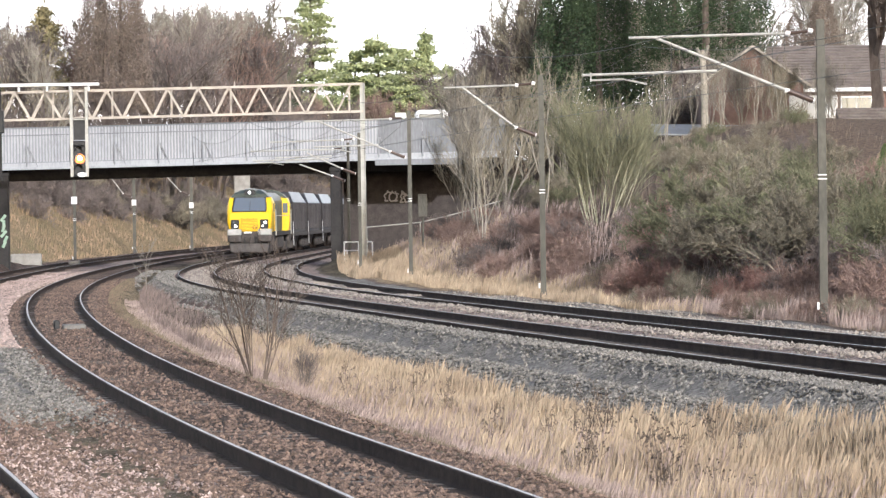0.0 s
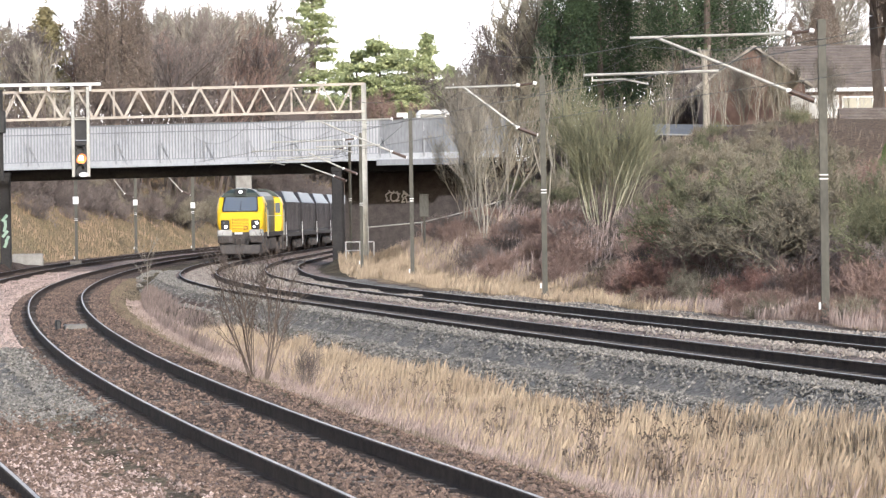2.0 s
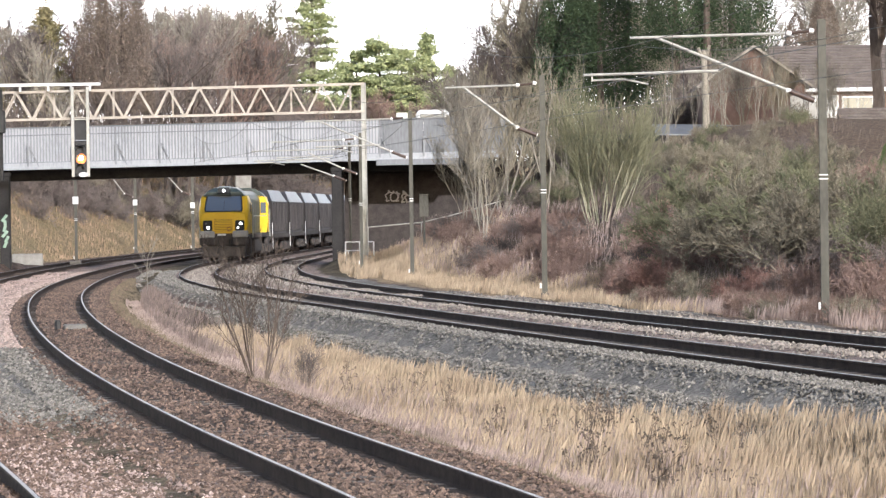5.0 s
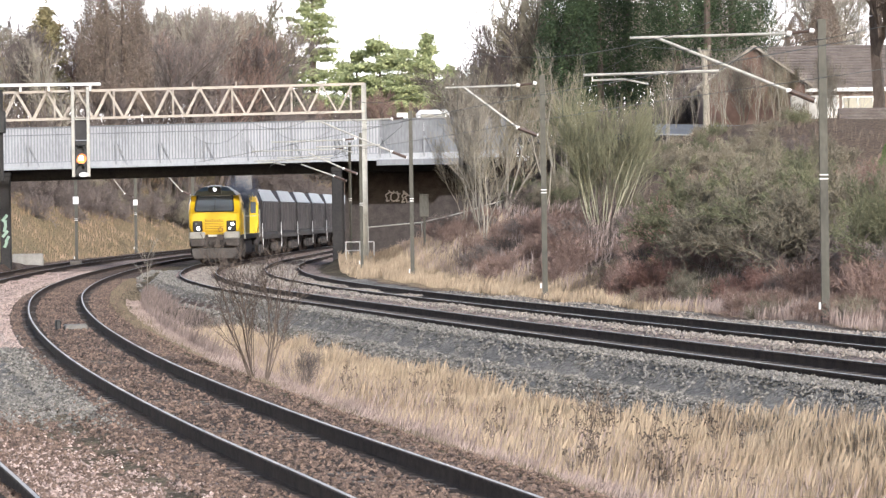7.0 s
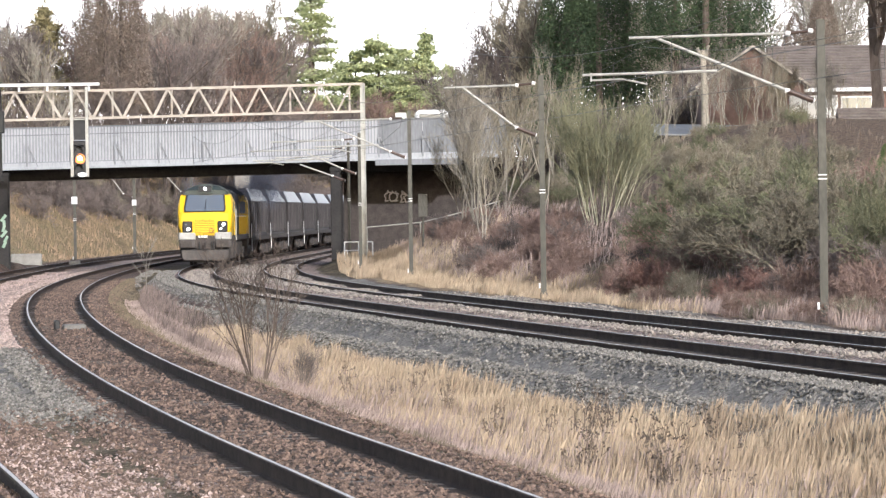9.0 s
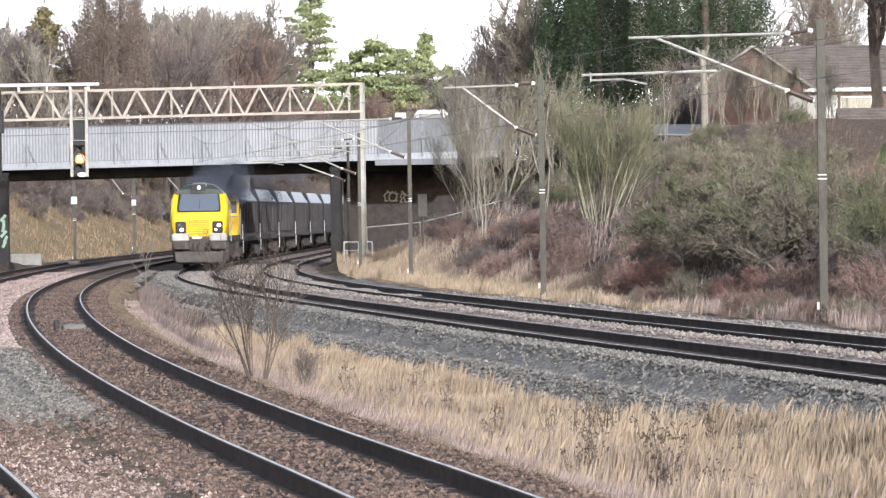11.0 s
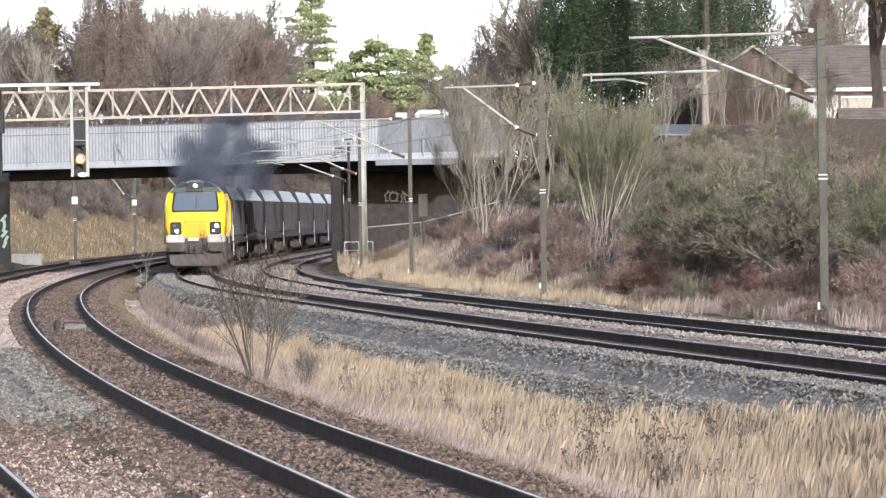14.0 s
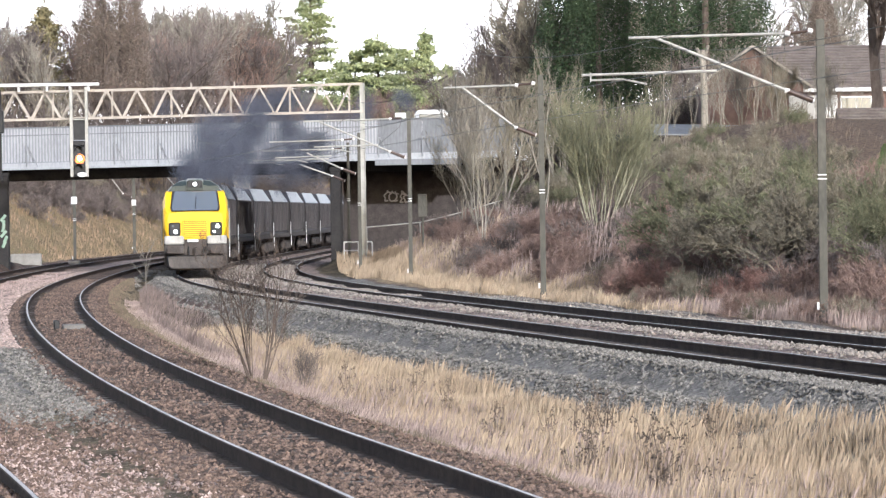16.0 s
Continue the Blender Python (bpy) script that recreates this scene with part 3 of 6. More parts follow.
def build_gantry():
    y, k = 197.0, 197.0 / 225.0
    gt = empty("signal_gantry", 0, y, 0)
    gt.matrix_basis = pose(0, y, 2.4 * (1 - k)) @ Matrix.Scale(k, 4)
    tagged(gt, "cream lattice steel signal gantry spanning the tracks", "signal gantry")
    xl, xr = -33.0, -4.3

    def zt(x):
        return 9.07 + 0.0106 * (x + 23.4)

    def zb(x):
        return zt(x) - 1.46
    for yy in (-0.45, 0.45):
        for f, w in ((zt, 0.11), (zb, 0.11)):
            part("chord", Mesh().bar((xl, yy, f(xl)), (xr + 0.2, yy, f(xr)), w, w), M_CREAM, gt)
        pitch = 1.62
        x = -22.55 - 6 * pitch
        while x < xr - 0.5:
            xm, xe = x + pitch / 2, min(x + pitch, xr)
            part("diagonal", Mesh().bar((x, yy, zt(x) - 0.05), (xm - 0.06, yy, zb(xm) + 0.05), 0.075, 0.075), M_CREAM, gt)
            if xe - xm > 0.3:
                part("diagonal", Mesh().bar((xm + 0.06, yy, zb(xm) + 0.05), (xe - 0.04, yy, zt(xe) - 0.05), 0.075, 0.075), M_CREAM, gt)
            x += pitch
    for k in range(9):
        x = -23.5 + 3.15 * k + 2.9
        if x < xr:
            part("cross_frame", Mesh().bar((x, -0.45, zt(x)), (x, 0.45, zt(x)), 0.07, 0.07).bar((x, -0.45, zb(x)), (x, 0.45, zb(x)), 0.07, 0.07)
                 .bar((x, 0.40, zb(x)), (x, 0.40, zt(x)), 0.10, 0.16), M_CREAM, gt)
    for x in (-13.2, -10.9):
        part("finial", Mesh().tube((x, -0.45, zt(x)), (x, -0.45, zt(x) + 0.28), 0.045, 0.03, 8), M_CREAM, gt)
    m = Mesh()
    m.box(-4.28, -4.24, -0.16, 0.16, -0.9, 9.32).box(-4.06, -4.02, -0.16, 0.16, -0.9, 9.32).box(-4.24, -4.06, -0.02, 0.02, -0.9, 9.30)
    m.box(-4.45, -3.85, -0.35, 0.35, -0.9, 0.12, 0.02)
    part("leg", m, M_GALV_PALE, gt, "pale steel column of the gantry")
    # hanging cage, walkway rail and signal head
    part("walkway_edge", Mesh().box(-26, -18.05, -1.0, -0.55, 9.36, 9.52, 0.02), M_WHITE, gt, "white walkway edge")
    for x in (-25.2, -23.9, -22.3, -20.8, -19.6, -18.6):
        part("bracket", Mesh().box(x - 0.05, x + 0.05, -0.9, -0.5, 9.1, 9.36, 0.01), M_WHITE, gt)
    for x in (-19.52, -18.72):
        part("hanger", Mesh().box(x - 0.08, x + 0.08, -1.08, -0.92, 4.55, 9.3, 0.01), M_GALV_PALE, gt, "pale grimy hanging post")
    for z in (6.15, 4.62, 7.55):
        part("cross_bar", Mesh().box(-19.44, -18.8, -1.05, -0.95, z, z + 0.07), M_GALV_PALE, gt)
    part("screen", Mesh().box(-19.42, -18.82, -0.93, -0.88, 6.5, 7.65, 0.01), M_BLACK, gt, "dark upper screen")
    hd = part("signal_head", Mesh().box(-19.50, -18.74, -1.05, -0.75, 4.55, 6.45, 0.04), M_BLACK, gt, "dark signal backboard with lit amber aspect")
    for z in (6.0, 5.53, 5.05):
        hood = Mesh()
        for i in range(10):
            a0, a1 = math.pi * (-0.1 + 1.2 * i / 10), math.pi * (-0.1 + 1.2 * (i + 1) / 10)
            p = [(-19.13 + 0.19 * math.cos(a), z + 0.19 * math.sin(a)) for a in (a0, a1)]
            q = [(-19.13 + 0.21 * math.cos(a), z + 0.21 * math.sin(a)) for a in (a0, a1)]
            hood.add([(p[0][0], -1.40, p[0][1]), (p[1][0], -1.40, p[1][1]), (p[1][0], -1.05, p[1][1]), (p[0][0], -1.05, p[0][1]),
                      (q[0][0], -1.40, q[0][1]), (q[1][0], -1.40, q[1][1]), (q[1][0], -1.05, q[1][1]), (q[0][0], -1.05, q[0][1])],
                     [(3, 2, 1, 0), (4, 5, 6, 7), (0, 1, 5, 4), (1, 2, 6, 5), (2, 3, 7, 6), (3, 0, 4, 7)])
        part("hood", hood, M_BLACK, hd)
    part("aspect", Mesh().disc((-19.10, -1.06, 5.53), 0.125, (0, -1, 0), 0.06, 20), M_SIGNAL, hd, "lit amber lamp")
    # added emissive disc imitates the orange glow around the lamp
    part("halo_disc", Mesh().disc((-19.10, -1.05, 5.50), 0.27, (0, -1, 0), 0.012, 20), M_SIGGLOW, hd, "glowing amber disc for the lamp's halo")
    part("lower_lamp", Mesh().loft([[(-18.99 + 0.26 * math.cos(a) * k, -1.1 - 0.06 * j, 4.66 + 0.13 * math.sin(a) * k) for a in
                                    [2 * math.pi * i / 16 for i in range(16)]] for j, k in ((0, 1), (1, 0.9))]), M_WHITE, hd, "white oval marker")
    # second hanging post at the picture's edge side of the gantry
    part("hanger", Mesh().box(-23.45, -23.22, -1.1, -0.9, 4.4, 9.2, 0.01), M_GIRDER, gt, "dark hanging post")
    part("second_head", Mesh().box(-23.85, -23.08, -1.3, -0.8, 6.9, 8.1, 0.05), M_BLACK, gt, "dark back of another signal head")


build_gantry()

# ---------------------------------------------------------------- overhead line masts


def mast(x, y, top, arm, reg=None, group="overhead line masts", reach=None, plate=None, w=0.088):
    """An H-section mast with a top tube reaching arm metres over the track, a strut and insulators."""
    b = gz(x, y)
    t = tagged(empty("overhead_line_mast", x, y, 0), "grey galvanised steel mast with cantilever arm over the tracks", "overhead mast", group)
    m = Mesh()
    m.box(-w, w, -w, -w + 0.025, b - 0.4, top).box(-w, w, w - 0.025, w, b - 0.4, top).box(-0.012, 0.012, -w + 0.025, w - 0.025, b - 0.4, top)
    part("post", m, M_GALV, t)
    part("footing", Mesh().tube((0, 0, b - 0.4), (0, 0, b + 0.16), w + 0.06, w + 0.03, 12), M_PLOUGH, t, "round concrete footing")
    for z in (top * 0.48, top * 0.48 + 0.09):
        part("band", Mesh().box(-w - 0.008, w + 0.008, -w - 0.008, w + 0.008, b + 0.05 + z - 0.012, b + 0.05 + z + 0.015), M_WHITE, t, "white identification band")
    part("marker_plate", Mesh().box(-w - 0.07, -w - 0.02, -w - 0.02, -w + 0.01, b + 0.30, b + 0.46), M_WHITE, t, "small white plate")
    if plate:
        part("sign_plate", Mesh().box(-0.16, 0.16, -w - 0.03, -w - 0.005, plate - 0.2, plate + 0.2, 0.006), M_WHITE, t, "white sign plate")
    if arm:
        s = -1
        zt = top - 0.30
        part("top_tube", Mesh().tube((s * 0.72, 0, zt), (s * arm, 0, zt - 0.05), 0.032, 0.03, 8), M_GALV_PALE, t, "pale steel tube")
        part("insulator", Mesh().tube((s * 0.2, 0, zt + 0.05), (s * 0.72, 0, zt), 0.035, 0.035, 8), M_PORCELAIN, t, "brown ribbed insulator")
        zl = top - 1.75
        far = arm - 0.55
        end = min(far, reach or far)
        rise = (zt - 0.22 - zl) * (end - 0.75) / (far - 0.75)
        part("strut", Mesh().tube((s * 0.75, 0, zl + 0.18), (s * end, 0, zl + 0.18 + rise), 0.036, 0.034, 8), M_GALV_PALE, t, "slanting steel tube")
        part("insulator", Mesh().tube((s * 0.18, 0, zl - 0.05), (s * 0.75, 0, zl + 0.18), 0.065, 0.055, 8), M_PORCELAIN, t, "brown ribbed insulator")
        for xx, zz in ((0.75, zl + 0.18), (0.2, zl - 0.04), (0.72, zt), (0.22, zt + 0.05)):
            part("insulator_cap", Mesh().tube((s * (xx - 0.05), 0, zz - 0.012), (s * (xx + 0.05), 0, zz + 0.012), 0.055, 0.055, 10), M_INS_WHITE, t, "white insulator cap")
        if reg:
            a, e, z = reg
            part("registration_tube", Mesh().tube((s * a, 0, z), (s * e, 0, z - 0.05), 0.035, 0.03, 8), M_GALV_PALE, t, "pale registration tube")
            part("steady_arm", Mesh().line([(s * (e - 0.2), 0, z - 0.17), (s * (e - 0.9), 0, z - 0.15), (s * (e - 1.45), 0, z - 0.27)], 0.022, 6), M_GALV_PALE, t, "bent steady arm")
            part("drop_bracket", Mesh().bar((s * (e - 0.2), 0, z), (s * (e - 0.2), 0, z - 0.2), 0.03, 0.04), M_GALV_PALE, t)
            part("stay_wire", Mesh().line([(s * a, 0, z), (s * (a - 0.85), 0, zt - 0.3), (s * 0.25, 0, zt + 0.1)], 0.012, 5), M_WIRE, t)
    return t


mast(8.44, 94, 6.55, 4.25, (2.3, 5.3, 5.44))
mast(3.0, 126.7, 6.46, 2.9, w=0.08)
mast(-1.24, 164.7, 6.35, 4.1, (1.2, 3.7, 5.05), w=0.075)
mast(-3.63, 187, 5.95, 3.95, (1.2, 3.7, 4.95), reach=2.3, w=0.065)
mast(-4.40, 200, 5.75, 4.6, (0.9, 4.5, 5.0), reach=2.3, w=0.065)
mast(-19.95, 230, 4.9, 0, plate=3.33, w=0.075)
mast(-29.6, 300, 5.3, 0, plate=2.75, w=0.1)
mast(-21.8, 300, 5.6, 2.2, plate=3.4, w=0.1)
mast(-17.8, 301, 5.7, 2.4, plate=3.15, w=0.1)


def wires():
    """Contact and catenary wires along the two right-hand tracks and one span wire."""
    spans = [(4.5, 94), (0.55, 126.7), (-3.6, 160), (-7.3, 187), (-8.9, 215), (-8.5, 240), (-7, 275), (-5, 310)]
    for k, (dx, zc, zm) in enumerate(((0.0, 4.75, 6.0), (-3.65, 4.75, 5.9))):
        t = tagged(empty("overhead_wire"), "thin dark overhead contact and catenary wires", "overhead wire", "overhead wires")
        pts = [(9.5 + dx, 60)] + [(x + dx, y) for x, y in spans]
        for (xa, ya), (xb, yb) in zip(pts, pts[1:]):
            low, cat = [], Mesh()
            for i in range(9):
                f = i / 8
                p = (xa + (xb - xa) * f, ya + (yb - ya) * f)
                sag = zm - 0.55 * 4 * f * (1 - f)
                low.append((*p, sag))
                if i % 2 and 0 < i < 8:
                    part("dropper", Mesh().tube((*p, zc), (*p, sag), 0.005, 0.005, 3, False), M_WIRE, t)
            part("catenary_wire", cat.line(low, 0.007, 4), M_WIRE, t)
            part("contact_wire", Mesh().tube((xa, ya, zc), (xb, yb, zc), 0.008, 0.008, 4), M_WIRE, t)


wires()

# ---------------------------------------------------------------- train
_ys = np.arange(60.0, 479.0, 0.5)
_xs = LINE2.x(_ys)
_arc = np.concatenate([[0], np.cumsum(np.hypot(np.diff(_xs), np.diff(_ys)))])
ARC_START = float(np.interp(243.0, _ys, _arc))
SPEED = 4.46


def on_line(arc):
    y = float(np.interp(arc, _arc, _ys))
    return float(LINE2.x(y)), y


def vehicle_pose(front_arc, length, base):
    """Pose of a vehicle whose front is front_arc along the line and whose two bogies ride the rails."""
    a, b = on_line(front_arc + length / 2 - base / 2), on_line(front_arc + length / 2 + base / 2)
    return pose((a[0] + b[0]) / 2, (a[1] + b[1]) / 2, 0, 0, 0, -math.degrees(math.atan2(b[0] - a[0], b[1] - a[1])))


LOCO_L, WAGON_L = 19.5, 17.2


def bogie(th, y, wheelbase, name="bogie"):
    m = Mesh()
    for s in (-1, 1):
        m.box(s * 1.05 - 0.09, s * 1.05 + 0.09, y - wheelbase / 2 - 0.55, y + wheelbase / 2 + 0.55, 0.42, 0.80, 0.04)
        for k in (-1, 1):
            m.box(s * 1.05 - 0.16, s * 1.05 + 0.16, y + k * wheelbase / 2 - 0.2, y + k * wheelbase / 2 + 0.2, 0.30, 0.66, 0.03)
    m.box(-1.0, 1.0, y - 0.3, y + 0.3, 0.45, 0.8)
    b = part(name, m, M_LOCO_DARK, th, "grimy dark bogie frame")
    for k in (-1, 1):
        w = Mesh()
        for s in (-1, 1):
            w.tube((s * 0.69, y + k * wheelbase / 2, 0.46), (s * 0.82, y + k * wheelbase / 2, 0.46), 0.46, 0.45, 20)
        w.tube((-0.7, y + k * wheelbase / 2, 0.46), (0.7, y + k * wheelbase / 2, 0.46), 0.09, 0.09, 8)
        part("wheelset", w, M_RUST, b, "steel wheelset")
    return b


def build_loco():
    """A big freight diesel; its nose points to -y."""
    lo = tagged(empty("locomotive"), "yellow-fronted dark green freight diesel locomotive hauling hopper wagons", "locomotive")
    F = -LOCO_L / 2

    def ring(y, w_low, w_mid, w_top, z0, zs, ze, zt, shrink=1.0):
        """A body section: lower width, waist, shoulder and rounded roof."""
        half = [(w_low, z0), (w_mid, z0 + 0.5), (w_mid, zs), (w_top, ze), (w_top * 0.72, ze + (zt - ze) * 0.62), (w_top * 0.36, ze + (zt - ze) * 0.93)]
        pts = [(x * shrink, y, z) for x, z in half]
        return pts + [(-x, yy, z) for x, yy, z in reversed(pts)]

    def cab(sign):
        # sign -1: leading end
        def Y(d):
            return sign * (LOCO_L / 2 - d)
        m = Mesh()
        rings = [ring(Y(0.02), 0.95, 1.12, 1.06, 1.45, 2.30, 2.50, 2.56), ring(Y(0.10), 1.08, 1.24, 1.16, 1.42, 2.36, 2.54, 2.60),
                 ring(Y(0.30), 1.16, 1.30, 1.22, 1.42, 2.62, 2.78, 2.84), ring(Y(0.78), 1.20, 1.32, 1.20, 1.42, 2.95, 3.34, 3.42),
                 ring(Y(0.95), 1.22, 1.32, 1.16, 1.42, 3.0, 3.42, 3.52), ring(Y(2.6), 1.24, 1.32, 1.16, 1.42, 3.0, 3.42, 3.52)]
        part("cab", m.loft(rings), M_YELLOW, lo, "bright yellow cab end")
        # windscreen in the raked face between nose and roof
        n = Vector((0, sign * 0.84, 0.50)).normalized()
        q = Mesh()
        lo_y, hi_y = Y(0.09) + sign * 0.045, Y(0.76) + sign * 0.045
        pts = [(-0.96, lo_y, 2.58), (0.96, lo_y, 2.58), (1.0, lo_y, 2.72), (0.93, hi_y, 3.36), (0.86, hi_y, 3.41), (-0.86, hi_y, 3.41), (-0.93, hi_y, 3.36), (-1.0, lo_y, 2.72)]
        pts = [Vector(p) for p in pts]
        for p in (pts[2], pts[7]):
            p.y = lo_y + (hi_y - lo_y) * 0.15
        sur = part("windscreen_surround", Mesh().loft([[p * 1 for p in pts], [p + n * 0.03 for p in pts]]), M_BLACK, lo, "black rubber surround")
        c = sum(pts, Vector()) / 8
        inn = [c + (p - c) * 0.93 + n * 0.034 for p in pts]
        part("windscreen", Mesh().loft([inn, [p + n * 0.006 for p in inn]]), M_GLASS, sur, "tinted glass windscreen")
        part("wiper", Mesh().bar(Vector((0.02, lo_y, 2.66)) + n * 0.07, Vector((0.05, (lo_y + hi_y) / 2, 3.3)) + n * 0.07 + Vector((0, 0, -0.15)), 0.02, 0.02), M_BLACK, sur)
        part("red_band", Mesh().bar((-0.98, Y(0.80) + sign * 0.03, 3.455), (0.98, Y(0.80) + sign * 0.03, 3.455), 0.04, 0.05), M_RED, lo, "dull red line above the windscreen")
        # nose grille with slats
        gr = part("nose_panel", Mesh().box(-0.54, 0.54, min(Y(0), Y(-0.06)), max(Y(0), Y(-0.06)), 1.52, 2.24, 0.03), M_YELLOW, lo, "yellow nose panel with louvres")
        # dark ochre sheet paints the shade in the gaps between louvres
        part("louvre_recess", Mesh().box(-0.47, 0.45, min(Y(-0.06), Y(-0.065)), max(Y(-0.06), Y(-0.065)), 1.58, 2.11), M_OCHRE, gr, "ochre recess, louvre shade in its colour")
        for i in range(6):
            z = 1.60 + i * 0.085
            part("louvre", Mesh().box(-0.46, 0.44, min(Y(-0.06), Y(-0.085)), max(Y(-0.06), Y(-0.085)), z, z + 0.058, 0.008), M_YELLOW, gr)
        part("ring_emblem", Mesh().line([(0.30 + 0.10 * math.cos(a), Y(-0.098), 1.69 + 0.10 * math.sin(a)) for a in [math.pi * k / 8 for k in range(17)]], 0.018, 5), M_RED, gr, "small dull red ring mark")
        nb = Mesh()
        for k in range(11):
            xa = -0.46 + k * 0.085
            nb.box(xa, xa + 0.05, min(Y(-0.06), Y(-0.068)), max(Y(-0.06), Y(-0.068)), 2.135, 2.185 + 0.03 * (k % 4 == 0))
        part("name_bar", nb, M_OCHRE, gr, "plain dark bars of lettering")
        for s in (-1, 1):
            h = part("headlight_housing", Mesh().box(s * 0.84 - 0.24, s * 0.84 + 0.24, min(Y(0.16), Y(-0.05)), max(Y(0.16), Y(-0.05)), 1.60, 2.14, 0.05), M_BLACK, lo, "dark headlight housing")
            big = (s * 0.80, 1.76) if s < 0 else (s * 0.90, 1.97)
            sm = (s * 0.90, 1.99) if s < 0 else (s * 0.76, 1.76)
            part("headlamp", Mesh().disc((big[0], Y(-0.05), big[1]), 0.08, (0, sign, 0), 0.03), M_LAMP, h, "lit white headlamp")
            part("marker_lamp", Mesh().disc((sm[0], Y(-0.05), sm[1]), 0.05, (0, sign, 0), 0.03), M_LAMP if s > 0 else M_GLASS, h)
            part("bumper_block", Mesh().box(s * 0.86 - 0.40, s * 0.86 + 0.40, min(Y(0.5), Y(-0.10)), max(Y(0.5), Y(-0.10)), 1.24, 1.60, 0.05), M_LOCO_GREY, lo, "pale grimy corner panel")
            part("buffer_beam_end", Mesh().box(s * 0.86 - 0.40, s * 0.86 + 0.40, min(Y(0.5), Y(-0.06)), max(Y(0.5), Y(-0.06)), 0.86, 1.235, 0.04), M_PLOUGH, lo, "dusty grey buffer beam")
            bf = part("buffer", Mesh().tube((s * 0.875, Y(0), 1.05), (s * 0.875, Y(-0.45), 1.05), 0.09, 0.09, 10), M_LOCO_DARK, lo, "dark buffer")
            part("buffer_head", Mesh().box(s * 0.875 - 0.26, s * 0.875 + 0.26, min(Y(-0.45), Y(-0.49)), max(Y(-0.45), Y(-0.49)), 0.88, 1.22, 0.02), M_LOCO_DARK, bf)
        part("coupling_recess", Mesh().box(-0.45, 0.45, min(Y(0.4), Y(0.02)), max(Y(0.4), Y(0.02)), 0.80, 1.46), M_LOCO_DARK, lo, "dark coupling recess")
        part("coupling_hook", Mesh().bar((0, Y(0), 1.05), (0, Y(-0.35), 1.02), 0.09, 0.16).bar((0, Y(-0.28), 1.02), (0, Y(-0.25), 0.62), 0.07, 0.07), M_LOCO_DARK, lo)
        for x in (-0.28, 0.3, 0.4):
            part("brake_hose", Mesh().line([(x, Y(0), 1.15), (x, Y(-0.16), 1.05), (x + 0.02, Y(-0.2), 0.8), (x, Y(-0.1), 0.62)], 0.025, 6), M_BLACK, lo)
        part("number_plate", Mesh().box(-0.33, 0.12, min(Y(-0.0), Y(-0.04)), max(Y(-0.0), Y(-0.04)), 1.34, 1.45, 0.01), M_WHITE, lo, "plain white plate")
        pl = []
        for d, w, z0, z1 in ((-0.22, 1.12, 0.28, 0.76), (0.25, 1.18, 0.28, 0.80)):
            pl.append([(-w, Y(d), z1), (-w * 0.96, Y(d), z0 + 0.1), (-w * 0.85, Y(d), z0), (w * 0.85, Y(d), z0), (w * 0.96, Y(d), z0 + 0.1), (w, Y(d), z1)])
        part("snow_plough", Mesh().loft(pl), M_PLOUGH, lo, "dusty grey snowplough")
        part("under_nose", Mesh().box(-1.1, 1.1, min(Y(0.2), Y(1.6)), max(Y(0.2), Y(1.6)), 0.2, 0.9, 0.03), M_LOCO_DARK, lo)
        # roof lamp housing
        rl = []
        for d, w, z in ((0.55, 0.34, 3.86), (1.4, 0.40, 3.93)):
            rl.append([(-w, Y(d), 3.46), (w, Y(d), 3.46), (w * 0.95, Y(d), z - 0.08), (w * 0.7, Y(d), z), (-w * 0.7, Y(d), z), (-w * 0.95, Y(d), z - 0.08)])
        hs = part("roof_lamp_housing", Mesh().loft(rl), M_LOCO_GREEN, lo, "dark roof lamp housing")
        part("lamp_surround", Mesh().box(-0.30, 0.30, min(Y(0.555), Y(0.52)), max(Y(0.555), Y(0.52)), 3.54, 3.82, 0.03), M_BLACK, hs)
        part("roof_lamp", Mesh().disc((0.0, Y(0.52), 3.69), 0.075, (0, sign, 0), 0.03), M_LAMP, hs, "lit white roof lamp")
        rf = [[(1.17 * k, Y(d), 3.40), (0.98 * k, Y(d), 3.62), (0.62 * k, Y(d), zt - 0.05), (0.25 * k, Y(d), zt), (-0.25 * k, Y(d), zt), (-0.62 * k, Y(d), zt - 0.05), (-0.98 * k, Y(d), 3.62), (-1.17 * k, Y(d), 3.40)]
              for d, k, zt in ((0.72, 0.92, 3.66), (1.2, 0.99, 3.86), (2.6, 1.0, 3.90))]
        part("cab_roof", Mesh().loft(rf), M_LOCO_GREEN, lo, "dark green domed cab roof")
        # doors and side windows
        for s in (-1, 1):
            part("side_window", Mesh().box(s * 1.325 - 0.012, s * 1.325 + 0.012, min(Y(1.05), Y(1.65)), max(Y(1.05), Y(1.65)), 2.55, 3.05, 0.01), M_GLASS, lo, "dark cab side window")
            dr = part("cab_door", Mesh().box(s * 1.325 - 0.016, s * 1.325 + 0.016, min(Y(1.8), Y(2.45)), max(Y(1.8), Y(2.45)), 1.45, 3.05, 0.012), M_YELLOW, lo, "yellow cab door")
            part("door_window", Mesh().box(s * 1.345 - 0.008, s * 1.345 + 0.008, min(Y(1.92), Y(2.33)), max(Y(1.92), Y(2.33)), 2.45, 2.95, 0.006), M_GLASS, dr)
            part("rear_window", Mesh().box(s * 1.07 - 0.15, s * 1.07 + 0.15, min(Y(2.59), Y(2.63)), max(Y(2.59), Y(2.63)), 2.5, 3.1, 0.01), M_GLASS, lo, "dark window in the cab's inner end")
